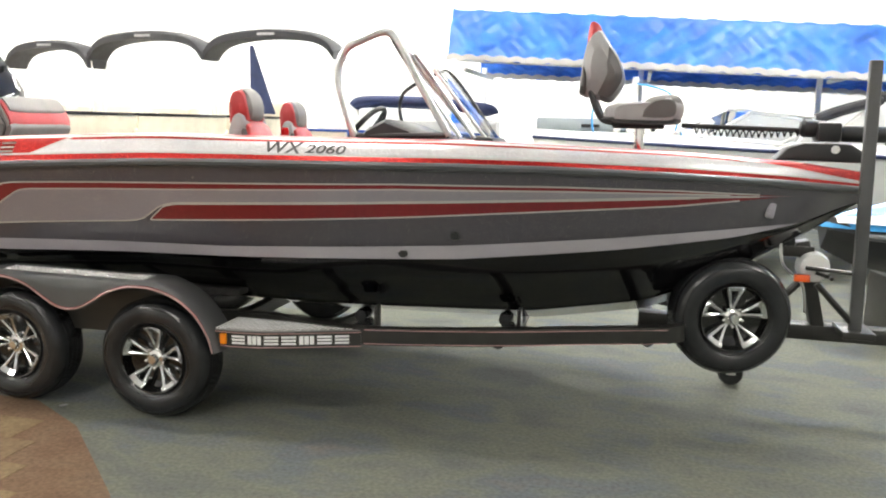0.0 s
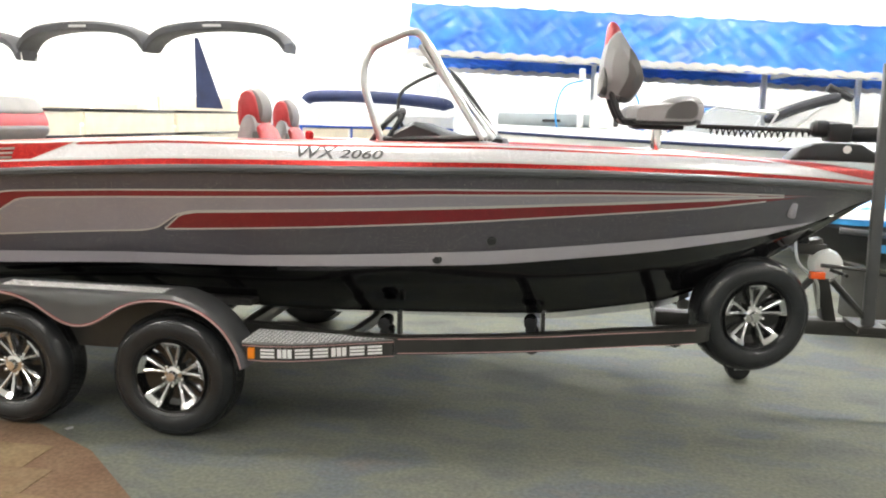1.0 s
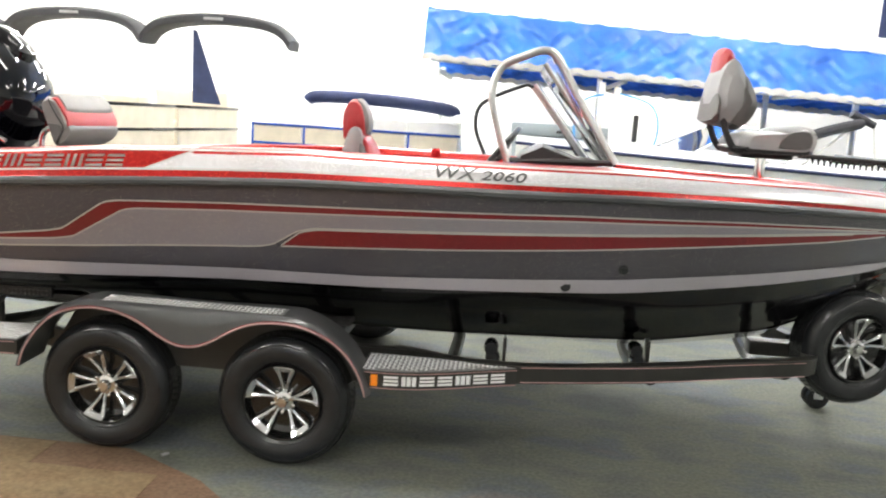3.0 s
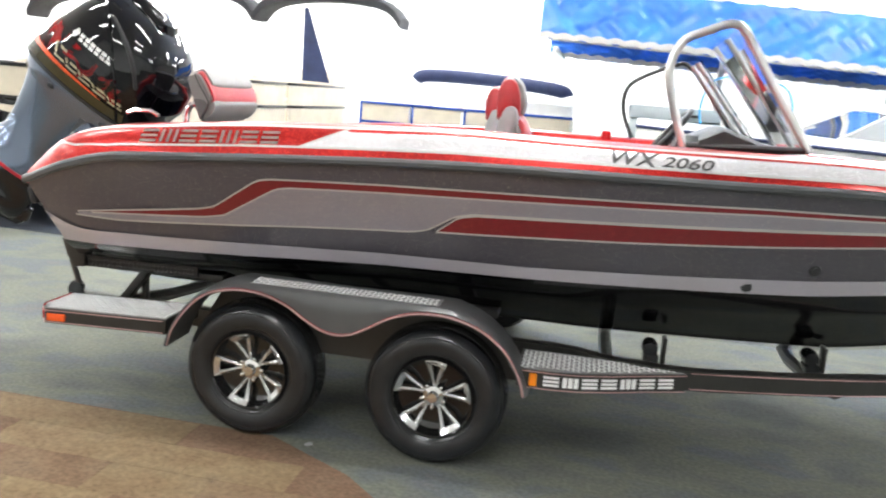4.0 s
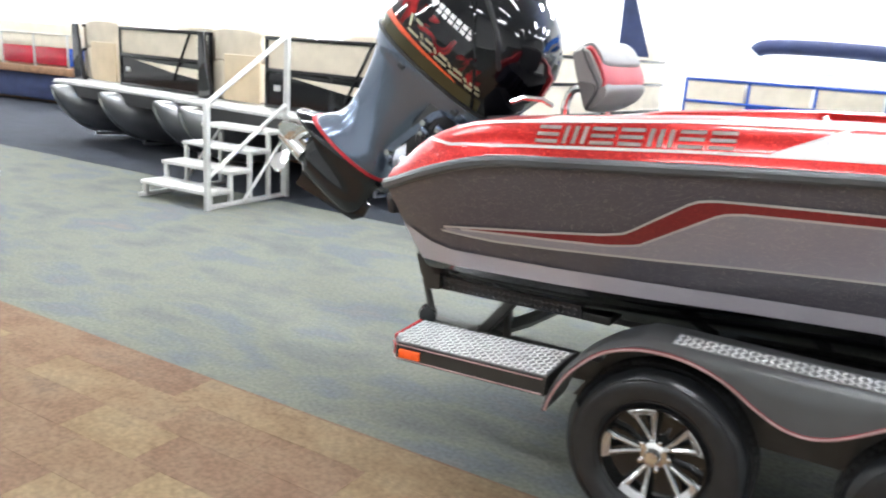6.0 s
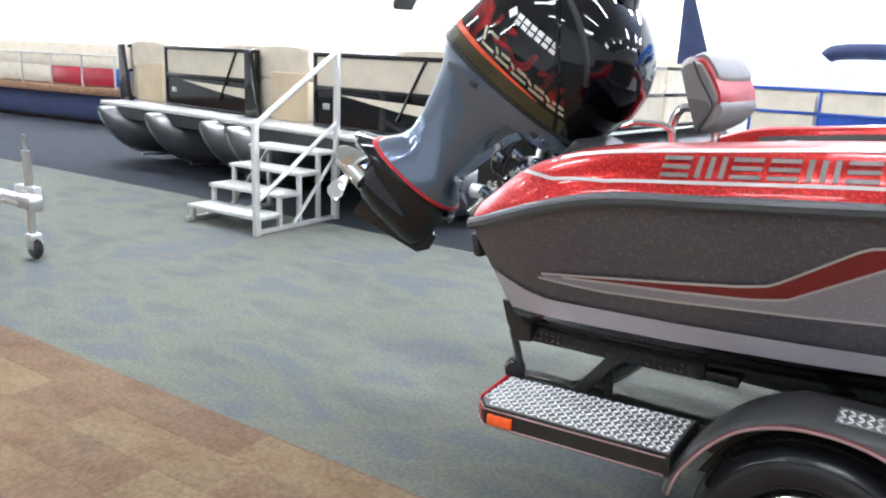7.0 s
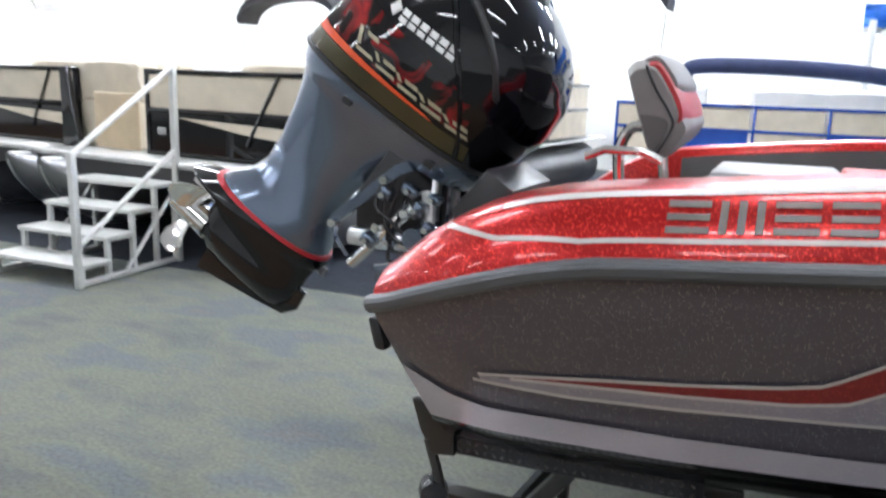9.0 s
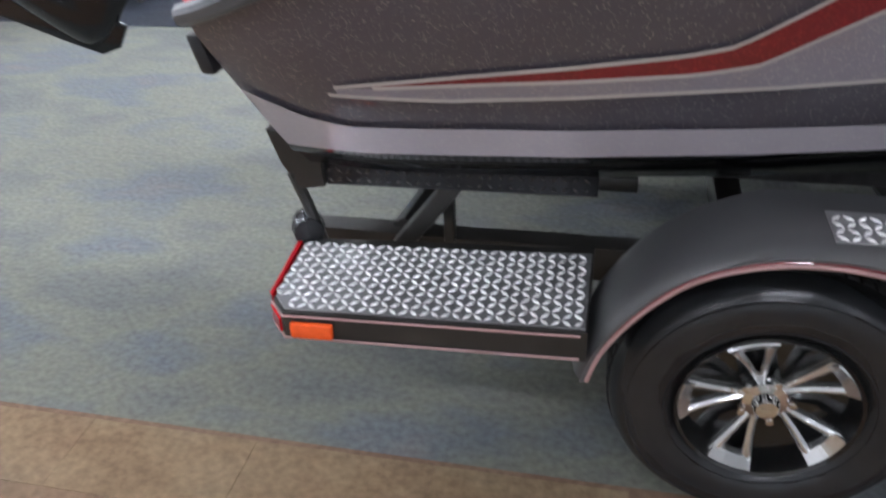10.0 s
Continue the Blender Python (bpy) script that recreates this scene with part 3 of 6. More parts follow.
def lettering(name, text, size, m, material, parent, depth=0.0015, shear=0.0):
    cu = bpy.data.curves.new(name, "FONT")
    cu.body, cu.size, cu.extrude, cu.shear, cu.offset = text, size, depth, shear, size * 0.012
    tmp = bpy.data.objects.new(name, cu)
    scene.collection.objects.link(tmp)
    me = bpy.data.meshes.new_from_object(tmp.evaluated_get(bpy.context.evaluated_depsgraph_get()))
    bpy.data.objects.remove(tmp)
    me.materials.append(material)
    ob = new(name, me)
    ob.parent = parent
    ob.matrix_basis = m
    return ob


def on_cap(x, u, lift):
    z = lo(x) + u * (soft(Z_TOP, x) - lo(x))
    return x, CY - cap_side(x, z) - lift, z


xw, yw, zw = on_cap(0.66, 0.42, 0.006)
lettering("model_number", "WX", 0.09, pose(xw - 0.03, yw, zw - 0.008, 66, 0, 2) @ Matrix.Diagonal((1.2, 0.95, 1, 1)), DARK_INK, boat, shear=0.25)
xw, yw, zw = on_cap(0.845, 0.42, 0.008)
lettering("model_number", "2060", 0.068, pose(xw, yw, zw - 0.004, 66, 0, 3) @ Matrix.Diagonal((1.45, 0.9, 1, 1)), DARK_INK, boat, shear=0.25)

# cleat and dark cup on the deck edge
bm = B()
tube(bm, [(-1.6, 0.24, 1.445), (-1.56, 0.24, 1.462), (-1.48, 0.24, 1.462), (-1.44, 0.24, 1.445)], 0.009, 8)
part("cleat", bm, CHROME, boat, "chrome cleat")
bm = B()
lathe(bm, [(0.02, 0), (0.022, 0.03), (0.015, 0.04)], 14)
bm.transform(pose(0.62, 0.3, 1.5, 90, 0, 0))
part("filler_cap", bm, RED_LENS, boat)


# windscreens: one hoop a side of each console, panes between
def windscreen(y0, y1, dx=0.0, h=1.0):
    ws = part("windscreen_frame", tube(B(), smooth_line([(0.96 + dx, y0, 1.49), (0.9 + dx, y0, 1.66), (0.86 + dx, y0, 1.82 * h), (0.9 + dx, y0 + 0.01, 1.945 * h), (1.0 + dx, y0 + 0.02, 2.0 * h), (1.1 + dx, y0 + 0.03, 2.035 * h), (1.17 + dx, y0 + 0.03, 1.99 * h), (1.3 + dx, y0 + 0.0, 1.78), (1.47 + dx, y0 - 0.04, 1.52)], 6), 0.019, 10), BRIGHT_METAL, boat, "curved satin metal windscreen hoop")
    bm = B()
    a = [(1.12 + dx, y0 + 0.03, 2.02 * h), (1.1 + dx, y1, 1.97 * h), (1.46 + dx, y1, 1.52), (1.46 + dx, y0 - 0.03, 1.52)]
    b = [(x + 0.006, y, z + 0.004) for x, y, z in a]
    rings(bm, [a, b])
    pane = part("pane", bm, GLASS, ws, "clear curved front pane")
    pane.visible_shadow = False
    bm = B()
    a = [(0.93 + dx, y0 + 0.004, 1.52), (0.885 + dx, y0 + 0.004, 1.8), (0.93 + dx, y0 + 0.01, 1.93), (1.12 + dx, y0 + 0.02, 2.0), (1.3 + dx, y0, 1.76), (1.45 + dx, y0 - 0.03, 1.52)]
    rings(bm, [a, [(x, y + 0.005, z) for x, y, z in a]])
    pane = part("pane", bm, GLASS, ws, "clear side pane")
    pane.visible_shadow = False
    for yy in (y0 + 0.2, y1):
        bm = B()
        tube(bm, [(1.11 + dx, yy, 1.99 * h), (1.3 + dx, yy, 1.745), (1.47 + dx, yy, 1.515)], 0.013, 8)
        part("screen_bar", bm, BRIGHT_METAL, ws)
    part("sill_bar", tube(B(), [(0.95 + dx, y0, 1.505), (1.2 + dx, y0 - 0.02, 1.515), (1.47 + dx, y0 - 0.04, 1.525)], 0.015, 8), DARK_PLASTIC, ws, "dark sill bar")
    # console under it
    bm = B()
    rings(bm, [[(x, y, z) for y, z in ((y0 - 0.02, 1.0), (y0 - 0.02, zt - 0.02), (y0 + 0.02, zt), (y1 - 0.02, zt), (y1 + 0.02, zt - 0.02), (y1 + 0.02, 1.0))] for x, zt in ((0.98 + dx, 1.38), (1.02 + dx, 1.55), (1.12 + dx, 1.6), (1.3 + dx, 1.54), (1.5 + dx, 1.5), (1.56 + dx, 1.44))])
    part("console", bm, DARK_PLASTIC, boat, "black instrument console")
    return ws


windscreen(0.42, 1.0)
pr = part("windscreen_frame", tube(B(), smooth_line([(0.8, 1.96, 1.5), (0.73, 1.96, 1.66), (0.735, 1.96, 1.8), (0.82, 1.96, 1.88), (1.0, 1.94, 1.96), (1.08, 1.93, 1.97), (1.2, 1.93, 1.85), (1.45, 1.95, 1.5)], 6), 0.013, 8), DARK_PLASTIC, boat, "thin dark port windscreen hoop")
for yy in (1.5, 1.75):
    part("screen_bar", tube(B(), [(1.09, yy, 1.95), (1.46, yy, 1.5)], 0.012, 8), BRIGHT_METAL, pr)
a = [(1.1, 1.48, 1.96), (1.09, 1.94, 1.96), (1.45, 1.95, 1.52), (1.46, 1.48, 1.52)]
pane = part("pane", rings(B(), [a, [(x + 0.006, y, z + 0.004) for x, y, z in a]]), GLASS, pr, "clear port pane")
pane.visible_shadow = False
part("port_console", box(B(), (1.02, 1.46, 1.0), (1.5, 1.98, 1.53), 0.03), DARK_PLASTIC, boat, "black port console")
# steering wheel
bm = B()
tube(bm, [(0.17 * math.cos(a), 0.17 * math.sin(a), 0) for a in [2 * math.pi * k / 28 for k in range(29)]], 0.015, 8, False)
for k in range(3):
    a = 2 * math.pi * k / 3 + 0.5
    tube(bm, [(0, 0, -0.03), (0.17 * math.cos(a), 0.17 * math.sin(a), 0)], 0.012, 6)
bm.transform(pose(0.9, 0.72, 1.53, 0, -52, 0))
part("steering_wheel", bm, DARK_PLASTIC, boat, "black steering wheel")


# helm seats
def helm_seat(m):
    t = thing("helm_seat", "grey and red vinyl bucket seat bolted in the boat", "seat", m, "helm seats")
    part("seat", cushion(B(), [(-0.2, 0.0), (0.22, 0.02), (0.28, 0.1), (0.2, 0.14), (-0.2, 0.12)], -0.24, 0.24), VINYL_PALE, t)
    part("backrest", cushion(B(), [(-0.22, 0.1), (-0.05, 0.1), (-0.07, 0.3), (-0.1, 0.5), (-0.17, 0.5), (-0.22, 0.3)], -0.17, 0.17), VINYL_PALE, t)
    part("headrest", cushion(B(), [(-0.21, 0.42), (-0.1, 0.4), (-0.085, 0.52), (-0.12, 0.62), (-0.18, 0.63), (-0.215, 0.55)], -0.13, 0.13), VINYL_RED, t, "red vinyl top cushion")
    part("bolster", cushion(B(), [(-0.08, 0.12), (-0.02, 0.14), (-0.05, 0.32), (-0.09, 0.42), (-0.12, 0.4)], -0.178, 0.178), VINYL_DARK, t, "charcoal bolster")
    part("head_pad", cushion(B(), [(-0.13, 0.46), (-0.08, 0.45), (-0.07, 0.53), (-0.1, 0.612), (-0.15, 0.634)], -0.09, 0.09), VINYL_GREY, t, "grey vinyl pad on the headrest")
    part("red_edge", cushion(B(), [(-0.03, 0.12), (0.03, 0.13), (-0.02, 0.32), (-0.075, 0.44), (-0.1, 0.42)], -0.15, 0.15), VINYL_RED, t, "red vinyl front edge")
    part("pedestal", box(B(), (-0.2, -0.2, -0.16), (0.2, 0.2, 0.02), 0.03), VINYL_DARK, t)
    return t


hs = helm_seat(pose(0.29, 0.8, 1.115))
copy_thing(hs, pose(0.08, 1.9, 1.075))


# folding fishing seat at the stern on chrome legs
fs = thing("fishing_seat", "grey and red padded seat on chrome legs at the stern", "seat", pose(-1.5, 0.66, 1.385))
BACK = [(-0.075, 0.255), (-0.05, 0.28), (0.0, 0.285), (0.03, 0.26), (0.085, 0.17), (0.1, 0.11), (0.06, 0.03), (0.02, 0.0), (-0.01, 0.06), (-0.045, 0.16)]
part("backrest", cushion(B(), BACK, 0.0, 0.56, 0.012), VINYL_GREY, fs)
part("red_panel", cushion(B(), [(-0.05, 0.275), (0.0, 0.292), (0.036, 0.262), (0.094, 0.168), (0.108, 0.105), (0.088, 0.07), (0.06, 0.1), (0.06, 0.16), (0.0, 0.25)], 0.015, 0.545, 0.012), VINYL_RED, fs, "red vinyl panel")
part("front_panel", cushion(B(), [(-0.035, 0.284), (0.006, 0.297), (0.044, 0.266), (0.082, 0.205), (0.05, 0.18), (0.0, 0.24)], 0.04, 0.53, 0.01), VINYL_GREY, fs, "grey vinyl front panel")
part("lower_panel", cushion(B(), [(0.1, 0.135), (0.114, 0.1), (0.085, 0.05), (0.04, 0.012), (0.03, 0.03), (0.06, 0.1)], 0.005, 0.53, 0.01), VINYL_GREY, fs, "grey vinyl lower panel")
part("end_panel", cushion(B(), [(-0.03, 0.15), (0.05, 0.14), (0.07, 0.1), (0.03, 0.02), (0.02, 0.01), (0.0, 0.06)], -0.006, 0.3, 0.012), VINYL_DARK, fs, "charcoal end panel")
part("piping", tube(B(), smooth_line([(-0.01, -0.004, 0.26), (0.02, -0.006, 0.2), (0.06, -0.006, 0.14), (0.07, -0.006, 0.1), (0.03, -0.004, 0.02)], 5), 0.004, 6), DARK_PLASTIC, fs)
for yy in (0.02, 0.3):
    part("leg", tube(B(), smooth_line([(-0.06 + yy * 0.3, yy, -0.11), (-0.075 + yy * 0.3, yy, 0.02), (-0.05 + yy * 0.3, yy, 0.09), (0.0, yy, 0.1)], 5), 0.016, 10), CHROME, fs, "bent chrome leg")

# fishing seat on the bow
bs = thing("fishing_seat", "grey vinyl fishing seat with red headrest on a pedestal", "seat", pose(2.36, 1.2, 1.46))
part("pedestal", tube(B(), [(0.03, 0, 0), (0.03, 0, 0.12)], 0.03, 14), CHROME, bs, "short chrome pedestal")
part("swivel_plate", box(B(), (-0.12, -0.14, 0.115), (0.16, 0.14, 0.145), 0.01), DARK_PLASTIC, bs)
part("seat", cushion(B(), [(-0.17, 0.15), (0.12, 0.145), (0.24, 0.16), (0.26, 0.25), (0.2, 0.3), (0.08, 0.27), (-0.15, 0.24)], -0.24, 0.24), VINYL_PALE, bs)
part("seat_wing", cushion(B(), [(-0.02, 0.15), (0.2, 0.15), (0.255, 0.19), (0.25, 0.27), (0.2, 0.305), (0.08, 0.29), (0.0, 0.22)], -0.246, 0.246), VINYL_DARK, bs, "charcoal vinyl seat side")
part("seat_pan", cushion(B(), [(-0.17, 0.14), (0.2, 0.14), (0.25, 0.17), (0.2, 0.185), (-0.17, 0.18)], -0.235, 0.235), DARK_PLASTIC, bs, "dark moulded seat pan")
part("backrest", cushion(B(), [(-0.3, 0.29), (-0.14, 0.27), (-0.08, 0.37), (-0.1, 0.48), (-0.17, 0.6), (-0.22, 0.66), (-0.28, 0.6), (-0.31, 0.45)], -0.21, 0.21), VINYL_PALE, bs)
part("back_wing", cushion(B(), [(-0.22, 0.28), (-0.14, 0.26), (-0.07, 0.37), (-0.085, 0.46), (-0.15, 0.57), (-0.19, 0.55), (-0.18, 0.42)], -0.218, 0.218), VINYL_DARK, bs, "charcoal vinyl backrest side")
part("back_panel", cushion(B(), [(-0.315, 0.3), (-0.27, 0.29), (-0.27, 0.42), (-0.3, 0.46)], -0.212, 0.212), VINYL_DARK, bs)
part("headrest", cushion(B(), [(-0.29, 0.57), (-0.2, 0.55), (-0.205, 0.65), (-0.24, 0.7), (-0.275, 0.69)], -0.14, 0.14), VINYL_RED, bs, "red vinyl headrest")
for yy in (-0.16, 0.16):
    part("hinge", tube(B(), smooth_line([(-0.25, yy, 0.33), (-0.22, yy, 0.24), (-0.17, yy, 0.16), (-0.08, yy, 0.15)], 5), 0.018, 8), DARK_PLASTIC, bs, "black folding hinge")

# trolling motor stowed along the bow
tm = thing("trolling_motor", "black bow trolling motor with coiled cord stowed on the deck", "trolling motor", pose(0, 0, 0))
part("shaft", tube(B(), [(2.62, 1.28, 1.6), (3.4, 1.28, 1.585)], 0.014, 10), DARK_PLASTIC, tm)
coil = [(2.68 + 0.6 * k / 150, 1.28 + 0.018 * math.cos(k * 0.75), 1.58 + 0.019 * math.sin(k * 0.75) - 0.02 * math.sin(math.pi * k / 150)) for k in range(151)]
part("coiled_cord", tube(B(), coil, 0.0048, 6), RUBBER, tm, "black coiled cord")
part("head", lathe(B(), [(0.01, -0.1), (0.04, -0.095), (0.045, -0.02), (0.05, 0.0), (0.05, 0.05), (0.035, 0.07), (0.01, 0.075)], 18), DARK_PLASTIC, tm).matrix_basis = pose(3.32, 1.28, 1.6, 0, 0, 90)
part("mount", prism(B(), [(3.12, 1.425), (3.18, 1.49), (3.26, 1.52), (3.5, 1.52), (3.6, 1.46), (3.6, 1.42)], 1.18, 1.36, 0.015), DARK_PLASTIC, tm, "black plastic motor mount")
part("mount_block", box(B(), (3.33, 1.2, 1.528), (3.45, 1.36, 1.635), 0.015), DARK_PLASTIC, tm)
part("pod", lathe(B(), [(0.005, -0.22), (0.03, -0.19), (0.045, -0.1), (0.045, 0.12), (0.03, 0.18), (0.01, 0.2)], 18), DARK_PLASTIC, tm).matrix_basis = pose(3.6, 1.28, 1.575, 0, 0, 90)
part("badge", lathe(B(), [(0.004, -0.003), (0.022, -0.003), (0.022, 0.0)], 16), WHITE_INK, tm).matrix_basis = pose(3.42, 1.177, 1.49)


# ---- the trailer ----
trailer = thing("boat_trailer", "black tandem-axle boat trailer with tread plate steps under the boat", "trailer")


def rail(pts, h=0.088, w=0.06):
    bm = B()
    pts = smooth_line(pts, 6)
    loops = []
    for i, p in enumerate(pts):
        d = pts[min(i + 1, len(pts) - 1)] - pts[max(i - 1, 0)]
        nrm = Vector((-d.y, d.x, 0)).normalized()
        loops.append([p + nrm * (w / 2) + Vector((0, 0, -h / 2)), p + nrm * (w / 2) + Vector((0, 0, h / 2)), p - nrm * (w / 2) + Vector((0, 0, h / 2)), p - nrm * (w / 2) + Vector((0, 0, -h / 2))])
    return rings(bm, loops)


RAIL = [(-1.95, 0.34, 0.44), (-1.2, 0.34, 0.44), (-0.4, 0.36, 0.46), (0.45, 0.36, 0.49), (0.75, 0.26, 0.495), (1.07, 0.225, 0.498), (1.4, 0.3, 0.5), (1.8, 0.42, 0.503), (2.2, 0.58, 0.507), (2.62, 0.745, 0.508), (2.66, 0.9, 0.505), (2.72, 1.12, 0.5)]
RAIL_LINE = [(1.1, 0.19, 0), (1.4, 0.266, 0), (1.8, 0.388, 0), (2.2, 0.548, 0), (2.6, 0.698, 0)]
for s in (-1, 1):
    pts = RAIL if s == -1 else [(x, 2 * CY - y, z) for x, y, z in RAIL]
    r = part("side_rail", rail(pts), SATIN_BLACK, trailer)
    if s == -1:
        for dz in (0.036, -0.036):
            part("pinstripe", tube(B(), [(x, y - 0.003, 0.501 + dz) for x, y, z in smooth_line(RAIL_LINE, 6)], 0.0028, 5), PINK_LINE, r)
part("tongue", box(B(), (2.45, CY - 0.055, 0.435), (4.6, CY + 0.055, 0.52), 0.008), SATIN_BLACK, trailer)
for x in (-1.7, -0.43, 0.75, 1.75, 2.5):
    w = CY - lerp([(a, b) for a, b, c in RAIL], x)
    part("crossmember", tube(B(), [(x, CY - w, 0.47), (x, CY - w * 0.5, 0.4), (x, CY, 0.36), (x, CY + w * 0.5, 0.4), (x, CY + w, 0.47)], 0.035, 8), SATIN_BLACK, trailer)
for x in (0.0, -0.865):
    part("axle", box(B(), (x - 0.04, 0.12, 0.285), (x + 0.04, 2 * CY - 0.12, 0.365), 0.008), SATIN_BLACK, trailer)
for y in (0.62, 0.95, 1.45, 1.78):
    zb = 0.02 if y in (0.95, 1.45) else 0.1
    part("bunk", box(B(), (-1.95, y - 0.06, 0.46 + zb), (0.2, y + 0.06, 0.5 + zb), 0.01), DECK_CARPET, trailer, "carpet covered bunk board")

# keel rollers
for x, y in ((0.98, 0.62), (1.76, 0.8), (1.76, 1.6), (0.98, 1.78)):
    br = part("roller_bracket", box(B(), (x + 0.03, y - 0.02, 0.4), (x + 0.05, y + 0.05, 0.56), 0.004), SATIN_BLACK, trailer)
    for dz, dx in ((0.0, -0.02), (0.055, -0.03)):
        bm = lathe(B(), [(0.012, -0.06), (0.034, -0.055), (0.04, 0.0), (0.034, 0.055), (0.012, 0.06)], 14)
        bm.transform(pose(x + dx, y - 0.02, 0.455 + dz))
        part("roller", bm, RUBBER, br, "black rubber roller")


def studs(bm, origin, ux, uy, n, lx, ly, inside, pitch=0.036, size=0.017, h=0.003):
    """Raised tread lozenges laid in alternating directions on a plate."""
    ux, uy, n, origin = Vector(ux).normalized(), Vector(uy).normalized(), Vector(n).normalized(), Vector(origin)
    for i in range(int(lx / pitch)):
        for j in range(int(ly / pitch)):
            a, b = (i + 0.5) * pitch, (j + 0.5) * pitch
            if not inside(a, b):
                continue
            d = 0.785 if (i + j) % 2 else -0.785
            e1 = (math.cos(d) * ux + math.sin(d) * uy)
            e2 = (-math.sin(d) * ux + math.cos(d) * uy)
            c = origin + a * ux + b * uy
            base = [c + e1 * size, c + e2 * size * 0.4, c - e1 * size, c - e2 * size * 0.4]
            v = [bm.verts.new(p) for p in base]
            t = [bm.verts.new(c + (p - c) * 0.5 + n * h) for p in base]
            for k in range(4):
                bm.faces.new((v[k], v[(k + 1) % 4], t[(k + 1) % 4], t[k]))
            bm.faces.new(t)
    return bm


# rear step, rising a little towards the wheels
step = part("rear_step", slab(B(), [(-1.882, -0.045), (-1.846, -0.088), (-1.232, -0.088), (-1.232, 0.215), (-1.897, 0.2)], 0.452, 0.5215), SATIN_BLACK, trailer, "black folded step with tread plate top")
part("tread_plate", slab(B(), [(-1.877, -0.04), (-1.842, -0.081), (-1.237, -0.081), (-1.237, 0.185), (-1.89, 0.165)], 0.522, 0.5255), PLATE_BASE, step, "bright tread plate")
bm = B()
studs(bm, (-1.885, -0.08, 0.5255), (1, 0, 0), (-0.02, 1, 0), (0, 0, 1), 0.65, 0.265, lambda a, b: (a > 0.045 or b > 0.045), 0.0215, 0.0135, 0.0035)
part("tread_stud", bm, TREADPLATE, step)["kind"] = "stuff"
for z in (0.514, 0.459):
    part("pinstripe", tube(B(), [(-1.886, -0.046, z), (-1.847, -0.0915, z), (-1.245, -0.0915, z)], 0.0028, 5), PINK_LINE, step)
part("side_marker", box(B(), (-1.828, -0.104, 0.467), (-1.738, -0.089, 0.502), 0.004), ORANGE_LENS, step, "orange side marker light")
part("tail_light", slab(B(), [(-1.884, -0.045), (-1.893, -0.035), (-1.91, 0.19), (-1.899, 0.19)], 0.465, 0.529), RED_LENS, step, "red tail light strip")
part("corner_lens", slab(B(), [(-1.85, -0.0885), (-1.886, -0.046), (-1.889, -0.05), (-1.852, -0.094)], 0.474, 0.508), RED_LENS, step, "small red corner lens")
RISE = Matrix(((1, 0, 0, 0), (0, 1, 0, 0), (0.038, 0, 1, 0.038 * 1.84), (0, 0, 0, 1)))
for o in (step, *step.children):
    o.data.transform(RISE)

# front step with the maker's plate
edge = [(0.385, -0.022), (0.5, -0.02), (0.62, 0.0), (0.76, 0.05), (0.9, 0.115), (1.08, 0.19)]
fstep = part("front_step", slab(B(), edge + [(1.08, 0.25), (0.36, 0.25), (0.36, 0.0)], 0.445, 0.528), SATIN_BLACK, trailer, "black curved step with tread plate top")
part("tread_plate", slab(B(), [(x, y + 0.008) for x, y in edge] + [(1.07, 0.24), (0.37, 0.24)], 0.5285, 0.532), PLATE_BASE, fstep, "bright tread plate")
bm = B()
studs(bm, (0.37, -0.012, 0.532), (1, 0, 0), (0, 1, 0), (0, 0, 1), 0.7, 0.25, lambda a, b: b - 0.012 > lerp(edge, a + 0.37) + 0.02, 0.0215, 0.0135, 0.0035)
part("tread_stud", bm, TREADPLATE, fstep)["kind"] = "stuff"
for z in (0.522, 0.45):
    part("pinstripe", tube(B(), [(x, y - 0.003, z) for x, y in edge], 0.0028, 5), PINK_LINE, fstep)
am = part("side_marker", box(B(), (-0.016, -0.01, -0.027), (0.016, 0.01, 0.027), 0.004), AMBER, fstep, "amber side marker light")
am.matrix_basis = pose(0.432, -0.03, 0.488)


def on_edge(x, z, lift=0.004):
    return (x, lerp(edge, x) - lift, z)


for i in range(7):
    x0 = 0.475 + i * 0.081
    bm = B()
    for u0, v0, u1, v1 in ([(0.0, 0.0, 1.0, 0.24), (0.0, 0.38, 1.0, 0.62), (0.0, 0.76, 1.0, 1.0)] if i % 3 != 1 else [(0.0, 0.0, 0.28, 1.0), (0.36, 0.0, 0.64, 1.0), (0.72, 0.0, 1.0, 1.0)]):
        q = [(x0 + u0 * 0.066, 0.464 + v0 * 0.044), (x0 + u1 * 0.066, 0.464 + v0 * 0.044), (x0 + u1 * 0.066, 0.464 + v1 * 0.044), (x0 + u0 * 0.066, 0.464 + v1 * 0.044)]
        rings(bm, [[on_edge(x, z, 0.001) for x, z in q], [on_edge(x, z) for x, z in q]])
    part("white_mark", bm, WHITE_INK, fstep, "white block of the maker's mark", smooth=False)

